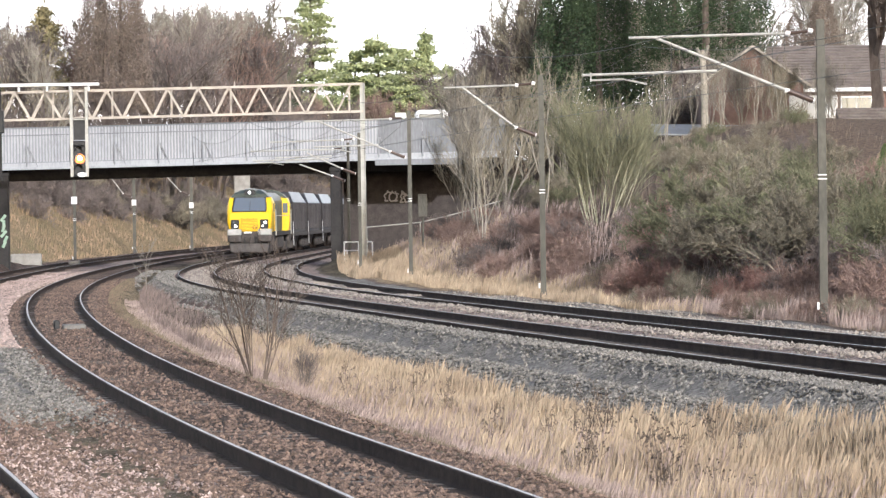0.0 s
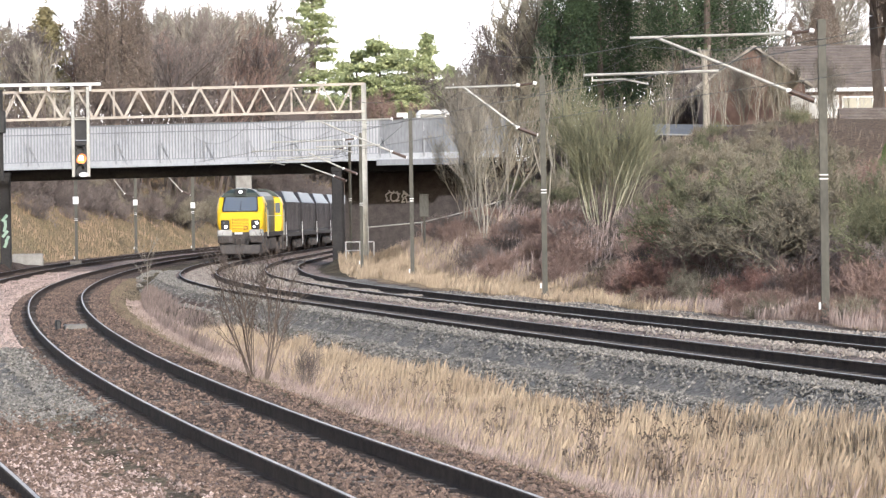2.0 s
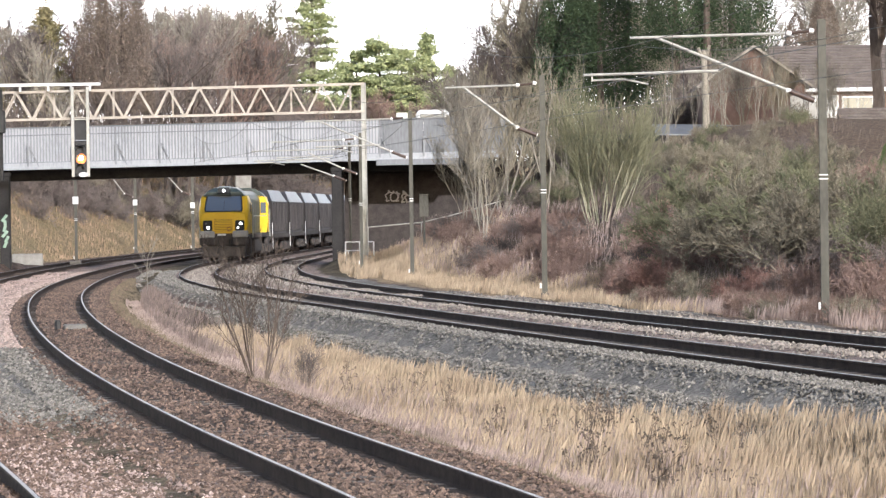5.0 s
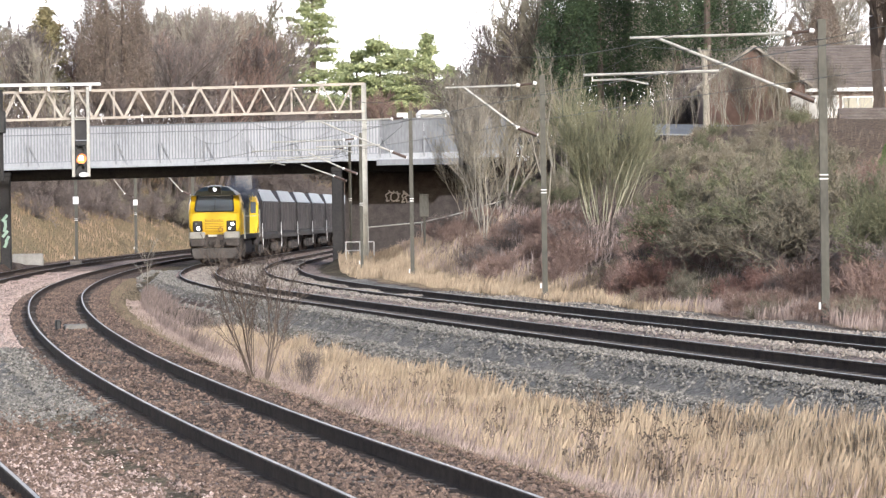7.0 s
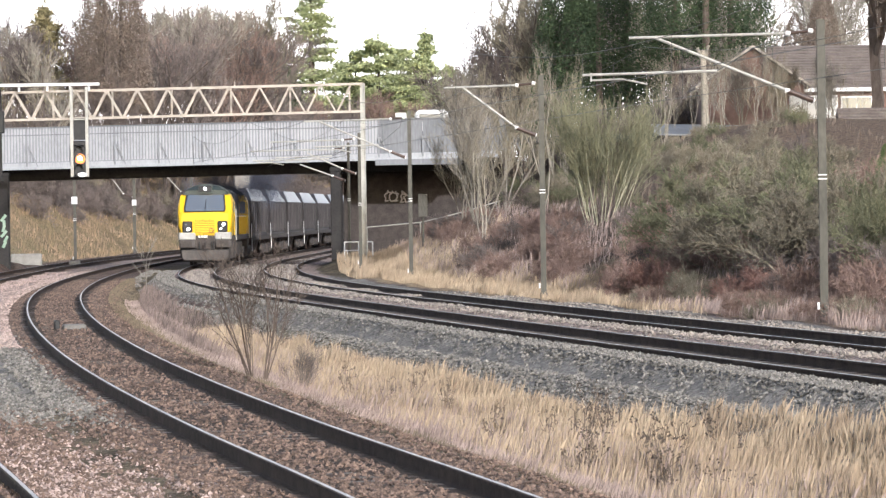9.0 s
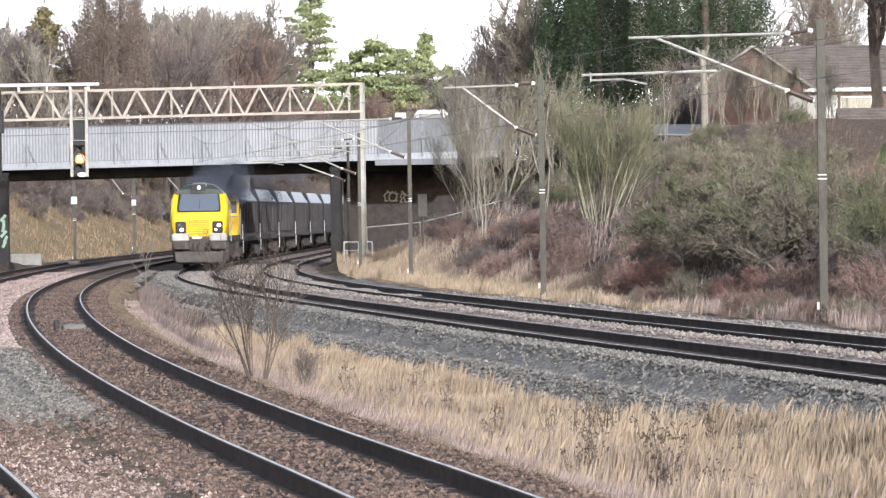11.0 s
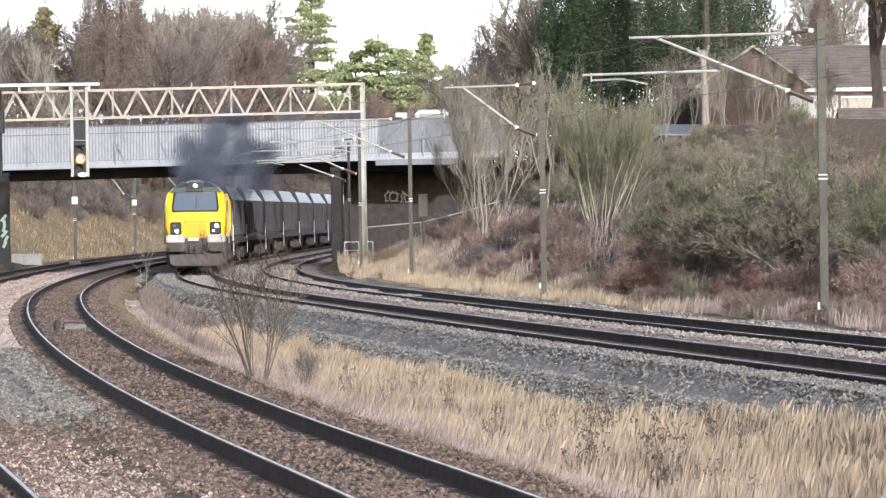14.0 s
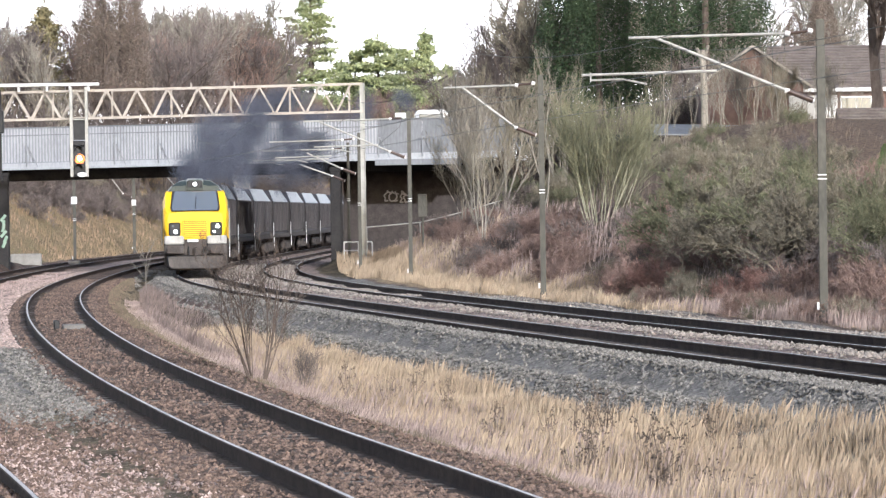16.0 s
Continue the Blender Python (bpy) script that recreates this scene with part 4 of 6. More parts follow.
            for d in (1.74, 2.52):
                part("handrail", Mesh().tube((s * 1.39, Y(d), 1.2), (s * 1.39, Y(d), 2.7), 0.02, 0.02, 6), M_GALV_PALE, lo, "pale grab rail")
            part("step_well", Mesh().box(s * 1.18 - 0.12, s * 1.18 + 0.12, min(Y(1.7), Y(2.5)), max(Y(1.7), Y(2.5)), 0.35, 1.38, 0.02), M_LOCO_DARK, lo)

    cab(-1)
    cab(1)
    # long hood between the cabs, narrower, with a walkway
    hood = [[(0.88, y, 1.42), (0.88, y, 3.25), (0.78, y, 3.5), (0.5, y, 3.72), (-0.5, y, 3.72), (-0.78, y, 3.5), (-0.88, y, 3.25), (-0.88, y, 1.42)] for y in (F + 2.61, -F - 2.61)]
    part("hood", Mesh().loft(hood), M_LOCO_GREEN, lo, "dark green engine hood")
    for i in range(8):
        y = F + 3.2 + i * 1.65
        for s in (-1, 1):
            part("hood_door", Mesh().box(s * 0.895 - 0.014, s * 0.895 + 0.014, y, y + 1.5, 1.6, 3.15, 0.01), M_LOCO_GREEN, lo)
    for y in (F + 6.5, F + 13.0, F + 15.5):
        part("roof_fan", Mesh().tube((0, y, 3.70), (0, y, 3.80), 0.48, 0.48, 20), M_LOCO_DARK, lo, "round roof fan")
    part("exhaust", Mesh().box(-0.35, 0.35, F + 8.6, F + 9.4, 3.69, 3.88, 0.03), M_LOCO_DARK, lo, "sooty exhaust outlet")
    part("underframe", Mesh().box(-1.28, 1.28, F + 0.6, -F - 0.6, 1.18, 1.415, 0.02), M_LOCO_DARK, lo, "grimy dark underframe")
    part("fuel_tank", Mesh().box(-1.2, 1.2, -3.2, 3.2, 0.35, 1.175, 0.12), M_LOCO_DARK, lo, "grimy fuel tank")
    for s in (-1, 1):
        part("walkway_rail", Mesh().tube((s * 1.25, F + 2.7, 2.35), (s * 1.25, -F - 2.7, 2.35), 0.018, 0.018, 6), M_WHITE, lo, "pale walkway rail")
    for y in (-6.4, 6.4):
        bogie(lo, y, 3.6)
    return lo


def build_wagon():
    """A bogie coal hopper, front at -y."""
    w = tagged(empty("hopper_wagon"), "sooty dark grey bogie coal hopper wagon with pale sloping canopy sides", "freight wagon", "train of coal hoppers")
    H = WAGON_L / 2
    a, b = -H + 0.75, H - 0.75
    body = Mesh()
    # side sheets with ribs, and ends that lean inwards below
    rings = [[(-1.32, y0, 1.30), (1.32, y0, 1.30), (1.34, y1, 3.16), (-1.34, y1, 3.16)] for y0, y1 in ((a + 1.4, a), (b - 1.4, b))]
    body.loft(rings)
    body.box(-1.30, 1.30, a + 1.3, b - 1.3, 1.15, 1.35)
    part("body", body, M_HOPPER, w)
    can = Mesh()
    for s in (-1, 1):
        can.add([(s * 1.34, a + 0.8, 3.16), (s * 1.34, b - 0.8, 3.16), (s * 0.98, b - 2.2, 3.82), (s * 0.98, a + 2.2, 3.82),
                 (s * 1.30, a + 0.8, 3.16), (s * 1.30, b - 0.8, 3.16), (s * 0.94, b - 2.2, 3.82), (s * 0.94, a + 2.2, 3.82)],
                [(0, 1, 2, 3), (7, 6, 5, 4), (0, 4, 5, 1), (1, 5, 6, 2), (2, 6, 7, 3), (3, 7, 4, 0)])
    # canopy slopes are coloured paler than the body to carry the sunlight
    part("canopy", can, M_HOPPER_TOP, w, "pale sloping canopy, sunlight in its colour")
    for y, k in ((a, 1), (b, -1)):
        part("canopy_end", Mesh().add([(-1.30, y + 0.002 * k, 3.16), (1.30, y + 0.002 * k, 3.16), (0.94, y + 2.1 * k, 3.80), (-0.94, y + 2.1 * k, 3.80),
                                       (-1.30, y + 0.04 * k, 3.16), (1.30, y + 0.04 * k, 3.16), (0.94, y + 2.14 * k, 3.80), (-0.94, y + 2.14 * k, 3.80)],
                                      [(0, 1, 2, 3), (7, 6, 5, 4), (0, 4, 5, 1), (1, 5, 6, 2), (2, 6, 7, 3), (3, 7, 4, 0)]), M_HOPPER, w)
    n = 10
    for i in range(n):
        y = a + 1.0 + (b - a - 2.0) * i / (n - 1)
        for s in (-1, 1):
            part("rib", Mesh().box(s * 1.37 - 0.035, s * 1.37 + 0.035, y - 0.05, y + 0.05, 1.45, 3.1, 0.01), M_HOPPER, w)
    part("coal_load", Mesh().box(-1.0, 1.0, a + 2.4, b - 2.4, 3.17, 3.40, 0.05), M_COAL, w, "dark coal")
    part("sill", Mesh().box(-1.36, -1.2, -H + 0.3, H - 0.3, 1.05, 1.30, 0.02).box(1.2, 1.36, -H + 0.3, H - 0.3, 1.05, 1.30, 0.02)
         .box(-1.3, 1.3, -H + 0.3, -H + 0.5, 1.0, 1.3, 0.02).box(-1.3, 1.3, H - 0.5, H - 0.3, 1.0, 1.3, 0.02), M_LOCO_DARK, w, "grimy sole bars")
    for y in (-2.2, 0, 2.2):
        part("discharge_chute", Mesh().loft([[(-1.1, y - 0.9, 1.14), (1.1, y - 0.9, 1.14), (1.1, y + 0.9, 1.14), (-1.1, y + 0.9, 1.14)],
                                             [(-0.9, y - 0.3, 0.35), (0.9, y - 0.3, 0.35), (0.9, y + 0.3, 0.35), (-0.9, y + 0.3, 0.35)]]), M_LOCO_DARK, w)
    for s in (-1, 1):
        part("end_ladder", Mesh().box(s * 1.38 - 0.015, s * 1.38 + 0.015, -H + 0.42, -H + 0.45, 1.2, 1.95).box(s * 1.38 - 0.015, s * 1.38 + 0.015, -H + 0.80, -H + 0.83, 0.5, 1.1), M_WHITE, w, "white grab rails at the end")
        part("data_panel", Mesh().box(s * 1.375 - 0.004, s * 1.375 + 0.004, 2.6, 3.4, 2.0, 2.9), M_PLOUGH, w, "plain pale data panel")
        for y in (-H, H):
            part("buffer", Mesh().tube((s * 0.87, y + (0.3 if y < 0 else -0.3), 1.06), (s * 0.87, y, 1.06), 0.16, 0.2, 10), M_LOCO_DARK, w)
    for y in (-H + 2.2, H - 2.2):
        bogie(w, y, 2.0)
    return w


loco = build_loco()
first_wagon = build_wagon()
wagons = [first_wagon] + [copy_thing(first_wagon, pose(0, 0, 0)) for _ in range(8)]

# ---------------------------------------------------------------- exhaust smoke


def puff_mesh(seed, n=14000, size=0.0085):
    """A soft round puff: many tiny soot flecks, thick in the middle and thin at the rim."""
    rng = np.random.default_rng(500 + seed)
    c = rng.normal(0, 0.30, (14, 3))
    p = c[rng.integers(0, 14, n)] + rng.normal(0, 0.26, (n, 3))
    r = np.linalg.norm(p, axis=1)
    p[r > 0.98] *= (0.98 * rng.random(np.sum(r > 0.98)) ** 0.5 / r[r > 0.98])[:, None]
    v = p[:, None] + rng.normal(0, size, (n, 3, 3))
    me = bpy.data.meshes.new("smoke_puff")
    me.from_pydata(v.reshape(-1, 3).tolist(), [], np.arange(3 * n).reshape(n, 3).tolist())
    me.materials.append(M_SMOKE)
    me.update()
    return me


PUFFS = []


def build_smoke():
    rnd = random.Random(11)
    shapes = [puff_mesh(i) for i in range(5)]
    for i in range(100):
        ob = new("smoke_puff", shapes[i % 5])
        size = rnd.uniform(0.8, 1.02)
        ob.scale = (size, size, size)
        tagged(ob, "puff of dark sooty diesel exhaust smoke", "smoke", "exhaust plume")
        PUFFS.append((ob, i, rnd.uniform(-1, 1), rnd.uniform(-1, 1), rnd.uniform(-1, 1)))


build_smoke()

# ---------------------------------------------------------------- plants


def twig_seg(m, a, b, r0, r1):
    d = (b - a)
    u = d.orthogonal().normalized()
    w = d.normalized().cross(u)
    k = len(m.v)
    for p, r in ((a, r0), (b, r1)):
        for i in range(3):
            c, s = (1.0, 0.0) if i == 0 else (-0.5, 0.866 if i == 1 else -0.866)
            m.v.append(tuple(p + u * (c * r) + w * (s * r)))
    m.f += [(k, k + 1, k + 4, k + 3), (k + 1, k + 2, k + 5, k + 4), (k + 2, k, k + 3, k + 5)]


def grow(rnd, trunk, crown, p, d, length, r, level, top, kids, spread, lift, taper=0.62, bend=0.12, rmin=0.006):
    """A branch of several bent segments that carries smaller ones."""
    if level == top and level > 1:
        q = p + (d + Vector((rnd.gauss(0, bend), rnd.gauss(0, bend), rnd.gauss(0, bend) + lift * 0.1))).normalized() * length
        u = (q - p).orthogonal().normalized()
        u.rotate(Matrix.Rotation(rnd.uniform(0, 6.283), 3, (q - p).normalized()))
        k = len(crown.v)
        crown.v += [tuple(p + u * r * 1.5), tuple(p - u * r * 1.5), tuple(q)]
        crown.f.append((k, k + 1, k + 2))
        return
    segs = 4 if level < 2 else 3
    m = trunk if level <= (0 if top < 4 else 1) else crown
    step = length / segs
    for i in range(segs):
        d = (d + Vector((rnd.gauss(0, bend), rnd.gauss(0, bend), rnd.gauss(0, bend) + lift * 0.06))).normalized()
        q = p + d * step
        r1 = max(rmin, r * (1 - (1 - taper) * 0.9 / segs * (1.0 if level else 1.1)))
        if level == top - 1 and level > 1:
            u = (q - p).orthogonal().normalized()
            k = len(m.v)
            m.v += [tuple(p + u * r * 1.2), tuple(p - u * r * 1.2), tuple(q - u * r1 * 1.2), tuple(q + u * r1 * 1.2)]
            m.f.append((k, k + 1, k + 2, k + 3))
        else:
            twig_seg(m, p, q, r, r1)
        p, r = q, r1
        if level < top and (i > 0 or level > 0):
            for _ in range(kids[level] if i < segs - 1 else kids[level] + 1):
                ax = d.orthogonal().normalized()
                ax.rotate(Matrix.Rotation(rnd.uniform(0, 6.283), 3, d))
                nd = (d * math.cos(spread[level]) + ax * math.sin(spread[level]) * rnd.uniform(0.7, 1.25) + Vector((0, 0, lift * 0.22))).normalized()
                grow(rnd, trunk, crown, p, nd, length * rnd.uniform(0.45, 0.72) * (1 - 0.12 * i), max(rmin, r * rnd.uniform(0.45, 0.62)), level + 1, top, kids, spread, lift, taper, bend, rmin)


def tree_meshes(seed, height, r, top=4, kids=(2, 2, 2, 2, 2), spread=(0.75, 0.7, 0.7, 0.7, 0.7), lift=1.0, stems=1, fan=0.0, rmin=0.006, first=0.55, bend=0.12):
    rnd = random.Random(seed)
    t, c = Mesh(), Mesh()
    for s in range(stems):
        a = rnd.uniform(0, 6.283)
        f = fan * rnd.uniform(0.25, 1.0)
        d = Vector((math.cos(a) * f, math.sin(a) * f, 1)).normalized()
        b = Vector((math.cos(a), math.sin(a), 0)) * rnd.uniform(0, 0.22 * min(1, fan * 2))
        grow(rnd, t, c, b + Vector((0, 0, -0.25)), d, height * first * rnd.uniform(0.8, 1.1), r * rnd.uniform(0.7, 1.1), 0, top, kids, spread, lift, bend=bend, rmin=rmin)
    k = height / max(p[2] for p in t.v + c.v)
    for m in (t, c):
        m.v = [(x * k, y * k, z * k) for x, y, z in m.v]
    return t.raw("trunk"), c.raw("crown")


def plant(name, meshes, mt, mc, label, category, x, y, scale=1.0, rz=0.0, group="", sink=0.0, z=None, tall=1.0):
    ob = tagged(empty(name, x, y, (gz(x, y) if z is None else z) - sink, rz), label, category, group)
    ob.scale = (scale, scale, scale * tall)
    for me, mt_, nm in zip(meshes, (mt, mc), ("trunk", "crown")):
        part(nm, me, mt_, ob)
    return ob


def leaf_mesh(pts, size, seed, droop=0.3):
    """Many small tilted four-cornered leaf clumps at the given places."""
    rng = np.random.default_rng(seed)
    p = np.asarray(pts)
    n = len(p)
    a = rng.normal(size=(n, 3))
    a[:, 2] = a[:, 2] * 0.55 - droop
    a /= np.linalg.norm(a, axis=1)[:, None]
    b = np.cross(a, rng.normal(size=(n, 3)))
    b /= np.linalg.norm(b, axis=1)[:, None]
    s = size * rng.uniform(0.55, 1.35, n)[:, None]
    q = np.stack([p - a * s, p - b * s * 0.42, p + a * s, p + b * s * 0.42], 1).reshape(-1, 3)
    me = bpy.data.meshes.new("crown")
    me.from_pydata(q.tolist(), [], np.arange(4 * n).reshape(n, 4).tolist())
    me.update()
    return me


def pine_meshes(seed, height, width, bare=0.25, n_whorl=13, cone=0.75, leaf=0.26, per=46):
    """A conifer with flat, ragged boughs in whorls and gaps between them."""
    rnd = random.Random(seed)
    t = Mesh()
    t.tube((0, 0, -0.3), (0, 0, height * 0.6), height * 0.020, height * 0.013, 8, False).tube((0, 0, height * 0.6), (0, 0, height * 0.98), height * 0.013, 0.03, 6, False)
    pts = []
    for k in range(n_whorl):
        f = bare + (1 - bare) * k / n_whorl
        rad = width * (1 - f) ** cone * rnd.uniform(0.75, 1.15) + 0.25
        for j in range(rnd.randint(5, 7)):
            a = rnd.uniform(0, 6.283)
            ln = rad * rnd.uniform(0.6, 1.15)
            z0 = height * f + rnd.uniform(-0.3, 0.3)
            d = Vector((math.cos(a), math.sin(a), rnd.uniform(-0.05, 0.28)))
            tip = Vector((0, 0, z0)) + d * ln
            twig_seg(t, Vector((0, 0, z0)), tip, 0.05, 0.015)
            for i in range(int(per * (0.35 + ln / width))):
                u = rnd.uniform(0.25, 1.05)
                w = 0.20 * ln * (1.2 - u * 0.5) + 0.12
                pts.append((d.x * ln * u + rnd.gauss(0, w), d.y * ln * u + rnd.gauss(0, w), z0 + d.z * ln * u + rnd.gauss(0, 0.16) + 0.1))
    for i in range(40):
        pts.append((rnd.gauss(0, 0.12), rnd.gauss(0, 0.12), height * rnd.uniform(0.9, 1.02)))
    return t.raw("trunk"), leaf_mesh(pts, leaf, seed)


def cypress_meshes(seed, height, width, n=5200, leaf=0.20, top=0.5, clear=0.03):
    """A dense drooping evergreen: clumps thick near an uneven, lobed outline."""
    rnd = random.Random(seed)
    t = Mesh()
    t.tube((0, 0, -0.3), (0, 0, height * 0.9), height * 0.02, 0.04, 8, False)
    pts = []
    lobes = [(rnd.uniform(0, 6.283), rnd.uniform(0.08, 0.95)) for _ in range(46)]
    for i in range(n):
        a, f = lobes[rnd.randrange(46)] if rnd.random() < 0.4 else (rnd.uniform(0, 6.283), rnd.uniform(0.05, 1))
        f = min(1.0, max(clear + 0.06 * rnd.random(), f + rnd.gauss(0, 0.035)))
        rad = width * (min(1.0, f / 0.16) ** 0.5) * (1 - f) ** top
        k = rnd.uniform(0.45, 1.08) ** 0.6
        a += rnd.gauss(0, 0.16)
        pts.append((rad * k * math.cos(a), rad * k * math.sin(a), height * f - 0.5 * k * rnd.random() + 0.3))
    return t.raw("trunk"), leaf_mesh(pts, leaf, seed, 0.6)


BARE = [tree_meshes(20 + i, 12.5, 0.17, 4, (2, 2, 2, 2), (0.6, 0.62, 0.7, 0.8), 1.0, 1, 0.05, 0.012, 0.60) for i in range(3)]
STOUT = tree_meshes(27, 11.5, 0.36, 4, (2, 2, 2, 2), (0.75, 0.7, 0.7, 0.8), 0.7, 1, 0.05, 0.014, 0.55)
SAPL = [tree_meshes(40 + i, 9.5, 0.07, 3, (2, 3, 3), (0.42, 0.5, 0.6), 1.3, 5, 0.22, 0.008, 0.62) for i in range(2)]
THIN = [tree_meshes(50 + i, 7.0, 0.05, 3, (1, 1, 2), (0.4, 0.5, 0.6), 1.2, 2, 0.12, 0.007, 0.7) for i in range(2)]
SHRUB = [tree_meshes(60 + i, 3.3, 0.022, 3, (2, 2, 3), (0.6, 0.7, 0.8), 0.6, 11, 0.75, 0.0075, 0.55, 0.2) for i in range(3)]
BRAM = [tree_meshes(70 + i, 1.5, 0.010, 2, (2, 3), (0.7, 0.8), 0.2, 26, 1.1, 0.0055, 0.62, 0.25) for i in range(2)]
WILLOW = tree_meshes(90, 6.4, 0.044, 3, (2, 2, 2), (0.36, 0.45, 0.5), 0.9, 20, 0.74, 0.0085, 0.78, 0.05)
FORE = tree_meshes(96, 2.4, 0.022, 3, (1, 2, 1), (0.55, 0.65, 0.6), 0.8, 12, 0.52, 0.0042, 0.85, 0.06)
SAP = tree_meshes(97, 1.9, 0.022, 2, (2, 2), (0.5, 0.6), 1.0, 1, 0.1, 0.005, 0.8, 0.1)
PINE_TALL = pine_meshes(5, 20.5, 4.3, 0.30, 15, 0.55, 0.20, 230)
PINE_B = [pine_meshes(6 + i, 12.5, 3.4, 0.12, 10, 0.42, 0.19, 260) for i in range(2)]
CONE = pine_meshes(15, 14.0, 2.9, 0.08, 16, 0.75, 0.18, 210)
CYP = [cypress_meshes(30 + i, 13.0, 3.0, 22000, 0.082) for i in range(2)]
SPIRE = cypress_meshes(33, 17.0, 2.6, 60000, 0.065, 0.30, 0.34)


def planting():
    rnd = random.Random(3)
    # background woodland behind the bridge
    label = "bare brown winter tree behind the road bridge"
    for i in range(66):
        y = 300 + 170 * (i + rnd.random()) / 66
        x, yy = LINE1.at(y, GAP0 - rnd.uniform(8, 22))
        px = 784 + 7500 * x / yy
        if px < -40 or px > 490 or (115 < px < 270 and yy < 352):
            continue
        low = 12 if px < 115 else 0
        plant("bare_tree", BARE[i % 3], M_BARK, (M_WOOD, M_TWIG_RED, M_TWIG, M_WOOD, M_TWIG_PALE)[i % 5], label, "tree", x, yy, (2.4 + (385 - low - rnd.uniform(-10, 48)) * yy / 7500 - gz(x, yy)) / 12.5, rnd.uniform(0, 360), "woodland behind the bridge")
    for i in range(12):
        y = 300 + 140 * (i + rnd.random()) / 12
        x, yy = LINE1.at(y, GAP0 - rnd.uniform(9, 13))
        plant("bare_tree", SAPL[i % 2], M_BARK, M_WOOD, "thin bare brown sapling on the cutting bank", "tree", x, yy, rnd.uniform(0.7, 1.15), rnd.uniform(0, 360), "woodland behind the bridge")
    plant("conifer", SPIRE, M_BARK, M_CONIFER_BR, "tall dense brown-green conifer behind the bridge", "tree", -26.8, 340, 1.13, 20, tall=1.18)
    plant("conifer", SPIRE, M_BARK, M_CONIFER_BR, "tall dense brown-green conifer behind the bridge", "tree", -25.7, 342, 1.1, 200, tall=1.2)
    plant("conifer", CONE, M_BARK, M_OLIVE_LEAF, "brownish yellow-green pointed conifer", "tree", -32.6, 350, 1.0, 70)
    plant("conifer", CONE, M_BARK, M_OLIVE_LEAF, "brownish yellow-green pointed conifer", "tree", -36.2, 340, 0.9, 10)
    plant("pine_tree", PINE_TALL, M_BARK, M_PINE, "tall sunlit green pine with layered boughs", "tree", -17.0, 560, 1.22, 40)
    for x, y, s, k in ((-8.6, 430, 0.93, 0), (-6.2, 425, 1.0, 1), (-4.0, 428, 0.94, 0), (0.6, 432, 0.80, 1), (-2.9, 418, 0.80, 0), (2.4, 435, 0.72, 1), (-10.2, 440, 0.85, 1)):
        plant("pine_tree", PINE_B[k], M_BARK, M_PINE, "broad sunlit green pine", "tree", x * 1.33, y * 1.33, s * 1.45, rnd.uniform(0, 360), "pines beyond the bridge")
    plant("pine_tree", CONE, M_BARK, M_PINE, "pointed sunlit green conifer", "tree", -1.85, 560, 1.33, 0, "pines beyond the bridge")
    for i in range(26):
        y = rnd.uniform(490, 535)
        px = 380 + 460 * (i + rnd.random()) / 26
        plant("bare_tree", BARE[i % 3], M_BARK, M_TWIG_RED if i % 3 else M_TWIG, "russet bare tree beyond the bridge", "tree", (px - 784) * y / 7500, y, rnd.uniform(0.55, 0.75), 50 * i, "woodland beyond the bridge")
    for i in range(22):
        y = 436 + 40 * rnd.random()
        px = 320 + 310 * (i + rnd.random()) / 22
        plant("bare_tree", SAPL[i % 2], M_BARK, M_WOOD, "thin bare brown tree in the wood beyond the bridge", "tree", (px - 784) * y / 7500, y, rnd.uniform(0.75, 1.0), rnd.uniform(0, 360), "woodland beyond the bridge", 1.0)
    # the wood on the right-hand bank
    for i in range(26):
        y = rnd.uniform(240, 290)
        px = 800 + 250 * rnd.random()
        x = (px - 784) * y / 7500
        s = 0.62 + 0.38 * min(1, (px - 790) / 160)
        plant("bare_tree", BARE[i % 3], M_BARK, M_WOOD if i % 3 else M_TWIG, "bare brown tree in the wood above the bank", "tree", x, y, s * rnd.uniform(0.85, 1.05), rnd.uniform(0, 360), "wood on the bank")
    for px, y, s, k, m in ((905, 262, 0.8, 0, 0), (955, 246, 0.95, 0, 0), (1010, 238, 1.0, 1, 1), (1065, 236, 1.05, 0, 1), (1115, 242, 1.05, 1, 1)):
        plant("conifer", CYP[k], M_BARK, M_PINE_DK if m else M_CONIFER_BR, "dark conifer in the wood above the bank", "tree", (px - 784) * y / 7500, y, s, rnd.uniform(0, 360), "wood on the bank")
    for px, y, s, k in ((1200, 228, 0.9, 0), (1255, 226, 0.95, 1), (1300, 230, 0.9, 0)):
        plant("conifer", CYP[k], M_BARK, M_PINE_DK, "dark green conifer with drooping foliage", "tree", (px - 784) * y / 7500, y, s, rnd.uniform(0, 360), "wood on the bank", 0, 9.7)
    for px, y in ((1200, 228), (1255, 226), (1300, 230)):
        x = (px - 784) * y / 7500
        thing("tree_trunk", Mesh().tube((0, 0, -0.4), (0, 0, 10.2 - gz(x, y)), 0.24, 0.2, 10), M_TWIG_PALE if px == 1255 else M_BARK, "bare grey-brown lower trunk of a tall conifer", "tree trunk", "wood on the bank", at=pose(x, y, gz(x, y)))
    for i in range(16):
        y = rnd.uniform(172, 206)
        px = rnd.uniform(1120, 1480)
        x = (px - 784) * y / 7500
        plant("bare_tree", THIN[i % 2], M_TWIG_PALE, M_TWIG_PALE if i % 2 else M_TWIG, "thin bare sapling along the top of the bank", "tree", x, y, rnd.uniform(0.35, 0.7), rnd.uniform(0, 360), "saplings on the bank")
